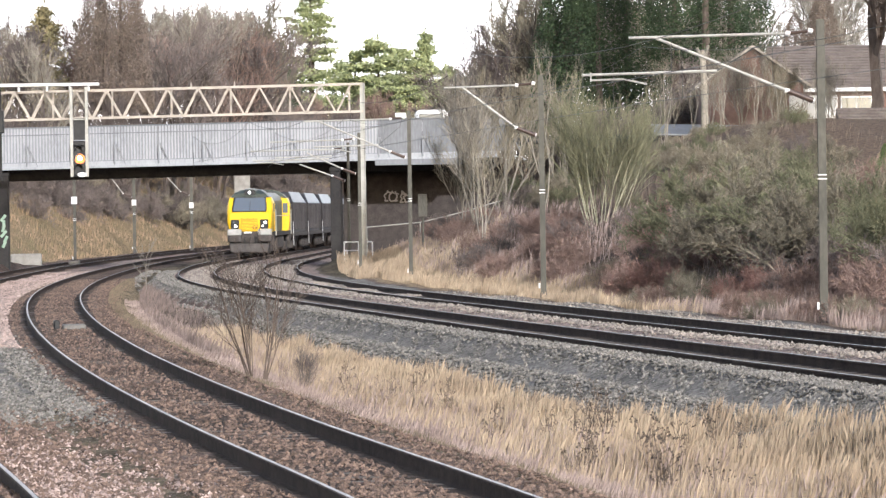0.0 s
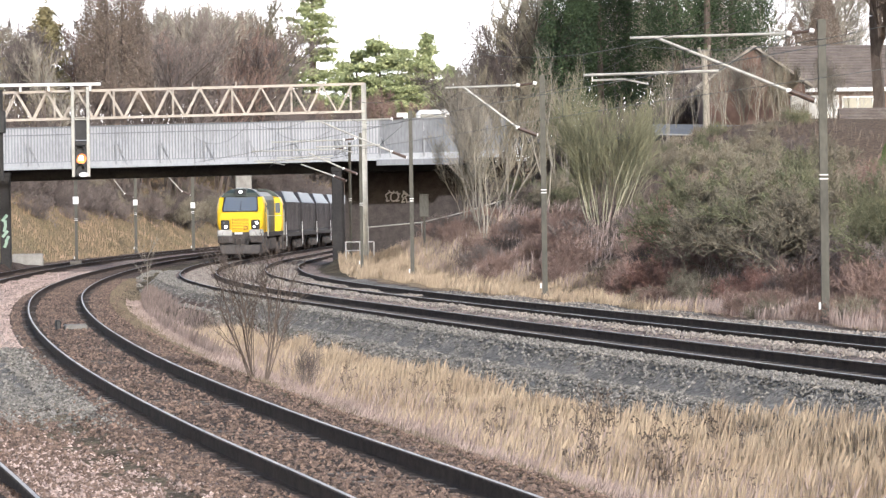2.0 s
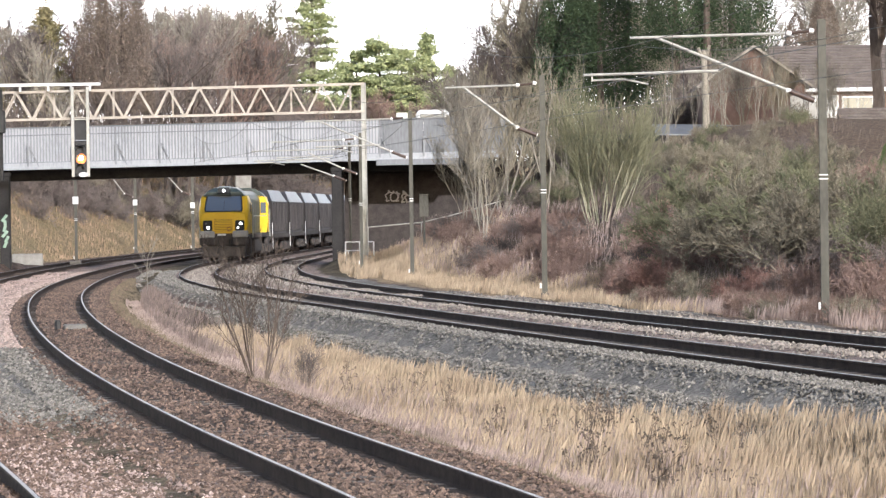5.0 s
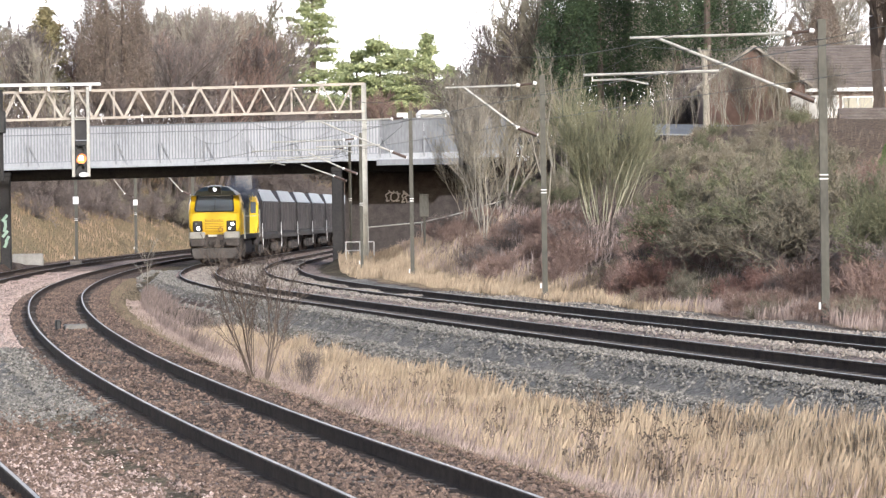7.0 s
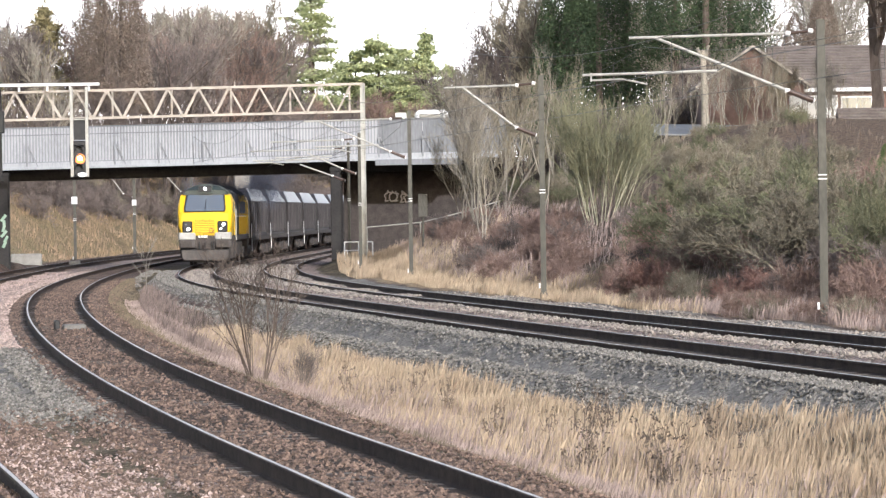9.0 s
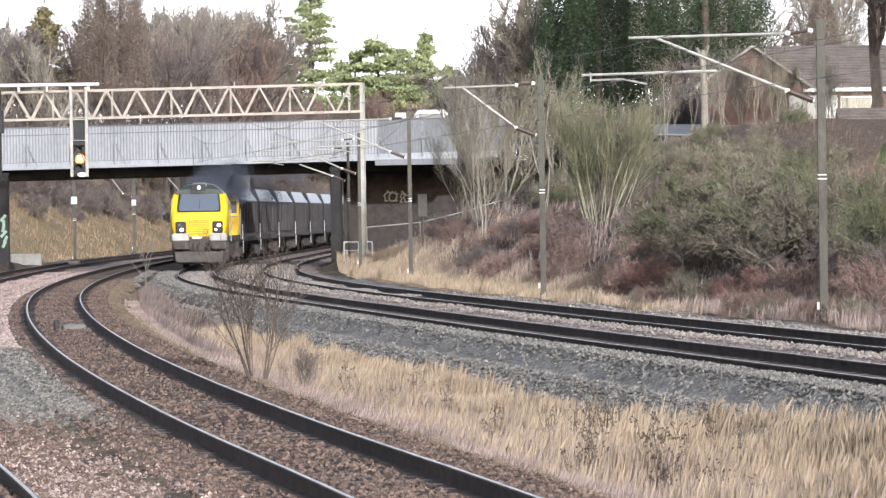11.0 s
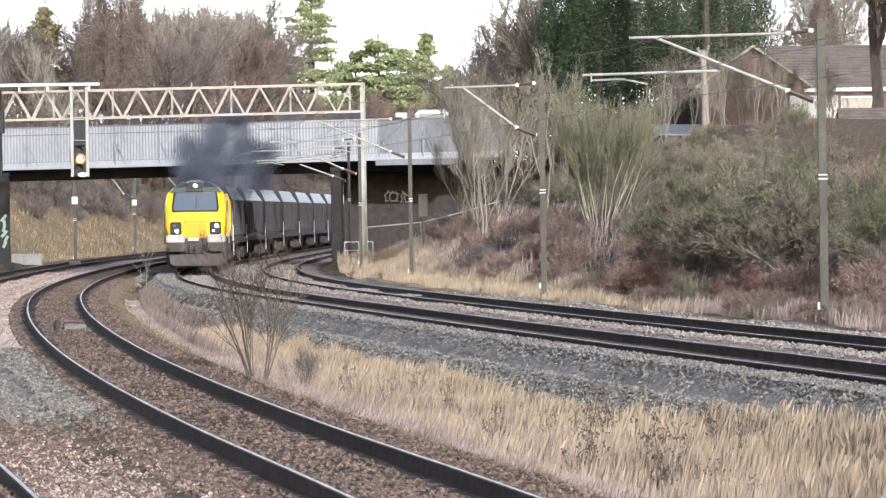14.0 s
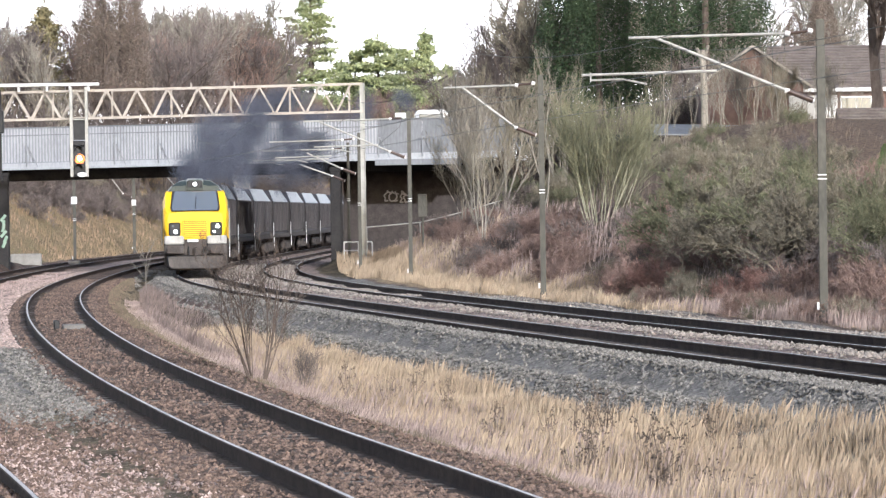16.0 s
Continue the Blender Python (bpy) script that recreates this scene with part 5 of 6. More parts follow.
    for x, y, s in ((18.6, 255, 0.95), (21.4, 262, 0.92), (20.4, 268, 0.9), (23.2, 259, 0.85), (25.2, 280, 1.0), (24.6, 270, 0.95), (26.0, 274, 1.0)):
        plant("bare_tree", BARE[int(x * 10) % 3], M_BARK, M_TWIG_PALE, "bare pale-twigged tree beside the house", "tree", x, y, s, x * 37, "trees beside the house")
    plant("bare_tree", STOUT, M_BARK, M_BARK, "bare tree with a stout grey trunk beside the house", "tree", 19.65, 192, 1.0, 120, "trees beside the house")
    for px, y, k in ((1412, 238, 0.50), (1462, 240, 0.60)):
        plant("conifer", CYP[0], M_BARK, M_CONIFER_BR, "dark brown clipped conifer behind the house roof", "tree", (px - 784) * y / 7500, y, k, px, "trees beside the house", 0, None, 1.15)
    # slim trees and the willow on the bank
    plant("willow", WILLOW, M_TWIG_GREEN, M_WILLOW, "many-stemmed olive-green bare willow on the bank", "shrub", 5.55, 150, 1.02, 15, sink=0.9)
    for x, y, s, rz in ((1.55, 184, 0.8, 0), (0.9, 186, 0.5, 70), (2.7, 190, 0.75, 140)):
        plant("bare_tree", SAPL[int(rz) % 2], M_TWIG_PALE, M_TWIG_PALE if rz == 0 else M_TWIG, "slim pale many-stemmed bare tree on the bank", "tree", x, y, s, rz, "slim trees on the bank")
    for i in range(9):
        y = rnd.uniform(165, 225)
        px = rnd.uniform(850, 1010)
        plant("bare_tree", THIN[i % 2], M_TWIG_PALE, M_TWIG_PALE if i % 2 else M_TWIG, "thin bare tree on the bank", "tree", (px - 784) * y / 7500, y, rnd.uniform(0.7, 1.05), rnd.uniform(0, 360), "thin trees on the bank")
    for i in range(30):
        x, y = LINE1.at(292 + 135 * (i + rnd.random()) / 30, GAP0 - rnd.uniform(12.5, 17))
        plant("shrub", SHRUB[i % 3], M_WOOD, M_WOOD, "dense leafless brown shrub on top of the bank beyond the bridge", "shrub", x, y, rnd.uniform(1.2, 1.7), rnd.uniform(0, 360), "shrubs beyond the bridge", 0.2)
    for i in range(26):
        y = rnd.uniform(290, 335)
        px = 1060 + 300 * (i + rnd.random()) / 26
        plant("bare_tree", BARE[i % 3], M_BARK, M_WOOD if i % 3 else M_TWIG, "bare brown tree in the wood behind the conifers", "tree", (px - 784) * y / 7500, y, rnd.uniform(0.62, 0.85) if px > 1330 else rnd.uniform(0.9, 1.15), rnd.uniform(0, 360), "wood on the bank")
    for i in range(30):
        y = rnd.uniform(214, 240)
        px = 1000 + 330 * (i + rnd.random()) / 30
        plant("shrub", SHRUB[i % 3], M_TWIG, M_WOOD if i % 2 else M_TWIG, "dense leafless brown shrub under the conifers", "shrub", (px - 784) * y / 7500, y, rnd.uniform(0.7, 1.15), rnd.uniform(0, 360), "undergrowth on the bank", 0.1)
    for i in range(18):
        y = rnd.uniform(398, 450)
        px = 430 + 180 * (i + rnd.random()) / 18
        plant("shrub", SHRUB[i % 3], M_WOOD, M_WOOD, "dense leafless brown shrub on the rise beyond the bridge", "shrub", (px - 784) * y / 7500, y, rnd.uniform(1.0, 1.5), rnd.uniform(0, 360), "shrubs beyond the bridge", 0.2)
    for i in range(9):
        y = rnd.uniform(194, 206)
        px = 1290 + 260 * (i + rnd.random()) / 9
        plant("bare_tree", SAPL[i % 2] if i % 3 == 0 else THIN[i % 2], M_TWIG, M_TWIG if i % 2 else M_TWIG_PALE, "thin bare sapling in front of the house", "tree", (px - 784) * y / 7500, y, rnd.uniform(0.42, 0.66), rnd.uniform(0, 360), "saplings on the bank")
    for px, y, h, k in ((445, 482, 14.5, 0), (470, 490, 13.5, 1), (492, 486, 11.5, 2), (515, 495, 10, 0), (430, 500, 16, 1)):
        plant("bare_tree", BARE[k], M_BARK, M_WOOD, "bare brown tree in the wood beyond the bridge", "tree", (px - 784) * y / 7500, y, h / 12.5, px, "woodland beyond the bridge")
    # shade on these two pines is painted by the dark foliage colour
    for px, y, s in ((485, 540, 1.25), (505, 548, 1.1)):
        plant("pine_tree", PINE_B[0], M_BARK, M_PINE_DK, "dark green pine beyond the bridge, shade in its needle colour", "tree", (px - 784) * y / 7500, y, s, px, "pines beyond the bridge")
    for i in range(70):
        o, y = rnd.uniform(10.5, 18), rnd.uniform(125, 212)
        x, yy = LINE2.at(y, GAP3 + o)
        px = 784 + 7500 * x / yy
        if 1100 < px < 1620:
            plant("bramble", BRAM[i % 2], M_TWIG, M_TWIG if i % 3 else M_SHRUB, "low tangle of brown leafless brambles along the bank top", "shrub", x, yy, rnd.uniform(0.35, 0.6), rnd.uniform(0, 360), "brambles on the bank", 0.05)
    # thicket
    for i in range(190):
        o = rnd.uniform(6.6, 17)
        y = rnd.uniform(88, 205)
        x, yy = LINE2.at(y, GAP3 + o)
        px = 784 + 7500 * x / yy
        if px < 1140 and o < 10 or px > 1640 or px < 930:
            continue
        lim = 2.4 + (0.0125 if px > 1470 else 0.0178 if px > 1180 else 0.010) * yy + rnd.uniform(-0.5, 0.35)
        s = min(rnd.uniform(0.75, 1.3), (lim - gz(x, yy)) / 3.3)
        if s < 0.28 or (px < 1165 and yy < 172) or (px < 1235 and yy < 160):
            continue
        plant("shrub", SHRUB[i % 3], M_TWIG, (M_TWIG, M_SHRUB, M_TWIG, M_SHRUB, M_WOOD, M_SHRUB, M_TWIG)[i % 7], "dense leafless brown shrub in the bank thicket", "shrub", x, yy, s, rnd.uniform(0, 360), "thicket on the bank", 0.15, None, rnd.uniform(0.8, 1.1))
    for i in range(230):
        o = rnd.uniform(5.4, 11.5)
        y = rnd.uniform(86, 218)
        x, yy = LINE2.at(y, GAP3 + o)
        px = 784 + 7500 * x / yy
        if px > 1620 or px < 660 or (1030 < px < 1120 and yy < 152) or (px < 830 and o < 7.2) or (px < 1120 and o > 9.5):
            continue
        plant("bramble", BRAM[i % 2], M_TWIG_RED, M_TWIG_RED if i % 4 else M_WOOD, "low tangle of reddish brown leafless brambles", "shrub", x, yy, rnd.uniform(0.5, 0.95) if px > 1000 else rnd.uniform(0.45, 0.8), rnd.uniform(0, 360), "brambles on the bank", 0.1)
    for i in range(110):
        x, yy = LINE2.at(rnd.uniform(84, 150), GAP3 + rnd.uniform(4.1, 6.2))
        if 1040 < 784 + 7500 * x / yy < 1620:
            plant("bramble", BRAM[i % 2], M_TWIG_RED, M_TWIG_RED if i % 3 else M_TWIG, "low tangle of reddish brown leafless brambles", "shrub", x, yy, rnd.uniform(0.3, 0.6), rnd.uniform(0, 360), "brambles on the bank", 0.05)
    for i in range(95):
        y = rnd.uniform(275, 400)
        low = 10.0 - 4.2 * float(smooth(290, 375, y))
        x, yy = LINE1.at(y, GAP0 - rnd.uniform(low, low + 6))
        plant("shrub", SHRUB[i % 3], M_WOOD, M_WOOD if i % 3 else M_TWIG, "dense leafless brown shrub on the upper bank beyond the bridge", "shrub", x, yy, rnd.uniform(0.55, 0.95), rnd.uniform(0, 360), "shrubs beyond the bridge", 0.2)
    for i in range(26):
        y = rnd.uniform(262, 330)
        x, yy = LINE1.at(y, GAP0 - rnd.uniform(7.5, 14))
        plant("bramble", BRAM[i % 2], M_WOOD, M_WOOD, "low brown tangle on the bank beyond the bridge", "shrub", x, yy, rnd.uniform(0.9, 1.6), rnd.uniform(0, 360), "brambles beyond the bridge", 0.1)
    for i in range(46):
        y = rnd.uniform(92, 128)
        x = (rnd.uniform(1120, 1430) - 784) * y / 7500
        if 5.2 < float(LINE2.off(x, y)) - GAP3 < 9.5:
            plant("bramble", BRAM[i % 2], M_TWIG_ROSE, M_TWIG_ROSE, "low tangle of reddish brown leafless brambles", "shrub", x, y, rnd.uniform(0.5, 0.85), rnd.uniform(0, 360), "brambles on the bank", 0.05)
    plant("bush", FORE, M_BARK, M_BARK, "leafless young bush with thin upright stems in the grass", "bush", -3.12, 71, 1.13, 30)
    plant("bush", FORE, M_WOOD, M_WOOD, "leafless young bush with thin upright stems in the grass", "bush", -2.45, 73, 0.45, 160)
    plant("sapling", SAP, M_TWIG_PALE, M_TWIG_PALE, "thin pale leafless sapling beside the track", "sapling", -10.35, 148, 1.2, 0)
    plant("evergreen_bush", CYP[0], M_BARK, M_FRESH, "fresh green leafy bush at the thicket edge", "bush", 12.55, 120, 0.085, 0, "", 0.1)


planting()


def blades(name, label, material, n, ylo, yhi, place, hlo, hhi, width, seed, power=1.0, fade=False):
    """A field of single grass blades."""
    rng = np.random.default_rng(seed)
    y = ylo + (yhi - ylo) * rng.random(n) ** power
    x, keep = place(y, rng)
    clump = np.sin(x * 2.3 + 1.7 * np.sin(y * 1.1)) * np.sin(y * 1.9 + x) + np.sin(x * 5.1 - y * 3.7) * 0.5
    keep &= rng.random(n) < 0.62 + 0.4 * clump
    x, y, clump = x[keep], y[keep], clump[keep]
    n = len(x)
    z = ground_z(x, y) - 0.02
    tuft = np.sin(x * 0.83 + 2.1 * np.sin(y * 0.37)) * np.sin(y * 0.61 + 1.3 * np.sin(x * 0.9))
    h = (hlo + (hhi - hlo) * rng.random(n) ** 1.4) * (0.80 + 0.2 * clump + 0.28 * tuft)
    if fade:
        h = h * (0.22 + 0.78 * smooth(2.0, 3.7, LINE1.off(x, y)))
    a = rng.random(n) * 2 * np.pi
    lean = rng.normal(0, 0.12, (n, 2)) * h[:, None] + np.array([0.03, 0.0])
    w = width * rng.uniform(0.6, 1.4, n)
    dx, dy = np.cos(a) * w, np.sin(a) * w * 0.4
    p0, p1 = np.stack([x - dx, y - dy, z], 1), np.stack([x + dx, y + dy, z], 1)
    q0 = np.stack([x + lean[:, 0] * 0.35 + dx * 0.7, y + lean[:, 1] * 0.35, z + h * 0.6], 1)
    tip = np.stack([x + lean[:, 0], y + lean[:, 1], z + h], 1)
    v = np.stack([p0, p1, q0, tip], 1).reshape(-1, 3)
    me = bpy.data.meshes.new(name)
    me.from_pydata(v.tolist(), [], np.arange(4 * n).reshape(n, 4).tolist())
    me.materials.append(material)
    me.update()
    tagged(new(name, me), label, "grass", kind="stuff")


def between(lo, hi, line, mode):
    def f(y, rng):
        if mode == "hollow":
            a, b = LINE1.x(y) + lo, LINE2.x(y) - hi + 0.85 * smooth(66, 54, y)
            x = a + (b - a) * rng.random(len(y)) ** (0.55 + 0.25 * (y < 60))
            return x, (b > a + 0.1) & (np.abs(x / y) < 0.115)
        if mode == "pinkside":
            a, b = LINE1.x(y) + lo, LINE2.x(y) - hi
            x = a + np.maximum(b - a, 0) * rng.random(len(y)) ** 1.6 * 0.75
            return x, (b > a + 0.1) & (np.abs(x / y) < 0.115)
        x = line.x(y) + lo + (hi - lo) * rng.random(len(y)) ** 1.3
        if mode == "stems":
            return x, x / y > 0.036 + 0.020 * rng.random(len(y))
        if mode == "verge":
            return x, x / y < 0.040 + 0.024 * rng.random(len(y))
        return x, (np.abs(x / y) < 0.115)
    return f


blades("dry_grass", "tall dry straw-coloured grass between the tracks", M_GRASS, 230000, 36, 112, between(2.9, 3.35, None, "hollow"), 0.16, 0.52, 0.0019, 1, 1.3, True)
blades("dead_stems", "faded pinkish dead stems between the tracks", M_GRASS_PINK, 130000, 36, 140, between(2.1, 3.4, None, "pinkside"), 0.18, 0.50, 0.0019, 2, 1.3, True)
blades("low_weeds", "short olive-brown dead weeds on the track shoulder", M_OLIVE, 52000, 34, 130, between(1.9, 3.4, LINE1, "strip"), 0.03, 0.13, 0.006, 6, 1.5)
blades("olive_turf", "short olive-brown rough turf where the tracks draw together", M_OLIVE, 16000, 96, 172, between(1.6, 2.5, None, "pinkside"), 0.04, 0.16, 0.006, 13, 1.2)
blades("purple_weeds", "dull purplish brown dead weeds where the tracks draw together", M_PURPLE, 30000, 84, 158, between(2.6, 2.2, None, "pinkside"), 0.12, 0.42, 0.005, 14, 1.1)
blades("shade_weeds", "dull purplish brown dead weeds low in the straw grass", M_PURPLE, 80000, 36, 92, between(2.3, 3.9, None, "pinkside"), 0.10, 0.36, 0.0021, 15, 1.3, True)
blades("verge_grass", "dry straw-coloured grass along the verge", M_GRASS, 60000, 78, 235, between(GAP3 + 3.5, GAP3 + 6.4, LINE2, "verge"), 0.15, 0.42, 0.009, 3)
blades("verge_stems", "faded pinkish brown stems along the verge", M_GRASS_PINK, 34000, 78, 170, between(GAP3 + 3.9, GAP3 + 6.4, LINE2, "stems"), 0.15, 0.45, 0.007, 12)
blades("bank_grass", "dry pale grass over the bank", M_GRASS_PINK, 18000, 90, 235, between(GAP3 + 5.5, GAP3 + 11, LINE2, "strip"), 0.2, 0.6, 0.011, 4)
blades("slope_grass", "dry straw-coloured grass on the slope beside the bridge", M_GRASS, 26000, 168, 243, between(GAP3 + 2.6, GAP3 + 9.5, LINE2, "strip"), 0.2, 0.5, 0.013, 7)
blades("crest_grass", "faded brown grass along the top of the bank", M_WEED, 26000, 120, 225, between(GAP3 + 10.5, GAP3 + 20, LINE2, "strip"), 0.12, 0.35, 0.008, 9)
blades("turf_bank", "rough grass on the bank beyond the bridge", M_TURF, 38000, 250, 420, between(GAP0 - 16, GAP0 - 3.6, LINE1, "strip"), 0.15, 0.5, 0.022, 5)


def weeds():
    rnd = random.Random(8)
    spots = []
    for i in range(34):
        y = rnd.uniform(44, 72)
        a, b = float(LINE1.x(y)) + 3.3, float(LINE2.x(y)) - 3.5
        x = rnd.uniform(a, b)
        if x / y < 0.086:
            spots.append((x, y))
    shapes = []
    for k in range(3):
        stems = []
        for _ in range(5):
            m = Mesh()
            a = rnd.uniform(0, 6.28)
            p, d = Vector((0, 0, -0.05)), Vector((math.cos(a) * 0.25, math.sin(a) * 0.25, 1)).normalized()
            for j in range(4):
                q = p + d * rnd.uniform(0.13, 0.2)
                twig_seg(m, p, q, 0.006, 0.004)
                if j > 0:
                    e = q + Vector((rnd.uniform(-0.09, 0.09), rnd.uniform(-0.09, 0.09), rnd.uniform(0.02, 0.1)))
                    twig_seg(m, q, e, 0.004, 0.003)
                    for _ in range(3):
                        c = e + Vector((rnd.gauss(0, 0.025), rnd.gauss(0, 0.025), rnd.gauss(0, 0.025)))
                        m.add([c + Vector((0.018, 0, 0)), c + Vector((0, 0.018, 0.008)), c - Vector((0.018, 0, 0.01)), c + Vector((0, -0.012, 0.02))], [(0, 1, 2, 3), (0, 2, 1)])
                p = q
                d = (d + Vector((rnd.gauss(0, 0.15), rnd.gauss(0, 0.15), 0))).normalized()
            stems.append(m.raw("stem"))
        shapes.append(stems)
    for i, (x, y) in enumerate(spots):
        ob = tagged(empty("dead_weed"), "dead dark brown weed with dried seed heads", "weed", "dead weeds in the grass")
        ob.matrix_basis = pose(x, y, gz(x, y), 0, 0, rnd.uniform(0, 360)) @ Matrix.Scale(rnd.uniform(0.7, 1.2), 4)
        for me in shapes[i % 3]:
            part("stem", me, M_WEED, ob)


weeds()


def stones(name, label, material, n, ylo, yhi, curve, olo, ohi, rlo, rhi, seed, ragged=0.0, narrow=0.0, bare=None):
    """Loose ballast, each stone a small crooked lump."""
    rng = np.random.default_rng(seed)
    y = ylo + (yhi - ylo) * rng.random(n) ** 1.9
    o = olo + (ohi - olo) * rng.random(n)
    if ragged:
        o, y = o + rng.normal(0, 0.22 * ragged, n), y + rng.normal(0, 3.0 * ragged, n)
    keep = np.abs(np.abs(o) - 0.7525) > 0.20
    if bare:
        keep &= ~((o < bare[0]) & (y > bare[1] + rng.normal(0, 2.5, n)) & (y < bare[2] + rng.normal(0, 4, n)))
    if narrow:
        keep &= o > olo + narrow * grey_edge(y)
    y, o = y[keep], o[keep]
    s = curve.slope(y)
    k = np.sqrt(1 + s * s)
    x, yy = curve.x(y) + o / k, y - o * s / k
    vis = np.abs(x / yy) < 0.112
    x, yy = x[vis], yy[vis]
    n = len(x)
    r = rng.uniform(rlo, rhi, n)
    base = np.array([(1, 0, 0), (0, 1, 0), (-1, 0, 0), (0, -1, 0), (0, 0, 0.8), (0, 0, -0.8)], float)
    v = base[None] * rng.uniform(0.6, 1.25, (n, 6, 1)) * r[:, None, None] + rng.normal(0, 0.18, (n, 6, 3)) * r[:, None, None]
    a = rng.random(n) * 6.283
    c, sn = np.cos(a), np.sin(a)
    vx, vy = v[..., 0] * c[:, None] - v[..., 1] * sn[:, None], v[..., 0] * sn[:, None] + v[..., 1] * c[:, None]
    z = ground_z(x, yy)
    v = np.stack([vx + x[:, None], vy + yy[:, None], v[..., 2] + z[:, None] + r[:, None] * 0.25], -1)
    tri = np.array([(0, 1, 4), (1, 2, 4), (2, 3, 4), (3, 0, 4), (1, 0, 5), (2, 1, 5), (3, 2, 5), (0, 3, 5)])
    f = (tri[None] + 6 * np.arange(n)[:, None, None]).reshape(-1, 3)
    me = bpy.data.meshes.new(name)
    me.from_pydata(v.reshape(-1, 3).tolist(), [], f.tolist())
    me.materials.append(material)
    me.update()
    tagged(new(name, me), label, "ballast", kind="stuff")


stones("brown_ballast", "loose dirty brown ballast stones round the near track", M_STONE, 40000, 33, 175, LINE1, -2.1, 2.0, 0.014, 0.036, 21, bare=(-1.2, 56, 200))
stones("pink_ballast", "loose pale pinkish ballast stones between the tracks", M_STONE_PINK, 15000, 84, 200, LINE1, -3.3, -1.25, 0.016, 0.04, 22)
stones("grey_patch_ballast", "loose pale grey ballast stones beside the near track", M_STONE_GREY, 9000, 56, 90, LINE1, -3.3, -1.3, 0.018, 0.042, 25, ragged=0.7)
stones("rough_ballast", "loose brown ballast stones between the near tracks", M_STONE, 20000, 33, 110, LINE1, -3.5, -2.0, 0.014, 0.038, 26, bare=(-1.2, 56, 200))
stones("near_pink_ballast", "loose pale pinkish ballast stones beside the near track", M_STONE_PINK, 5000, 33, 47, LINE1, -3.2, -1.8, 0.014, 0.036, 27, ragged=1.0)
stones("grey_ballast", "loose grey ballast stones on the shoulder of the track", M_STONE_GREY, 64000, 50, 200, LINE2, -4.2, -0.92, 0.02, 0.045, 23, narrow=1.1)
stones("mixed_ballast", "loose grey ballast stones between the far tracks", M_STONE_MIX, 15000, 58, 220, LINE2, 1.1, 2.75, 0.02, 0.05, 24)
stones("middle_ballast", "loose dusty ballast stones between the rails of the far curve", M_STONE_MIX, 7000, 128, 238, LINE2, -0.62, 0.62, 0.02, 0.05, 29)
stones("middle_ballast", "loose dusty ballast stones between the rails beside the pier", M_STONE_MIX, 7000, 128, 238, LINE2, GAP3 - 0.62, GAP3 + 0.62, 0.02, 0.05, 30)
stones("far_ballast", "loose grey ballast stones along the outer edge of the far track", M_STONE_MIX, 9000, 66, 135, LINE2, GAP3 + 1.1, GAP3 + 3.2, 0.02, 0.05, 28)

# ---------------------------------------------------------------- houses beyond the bank


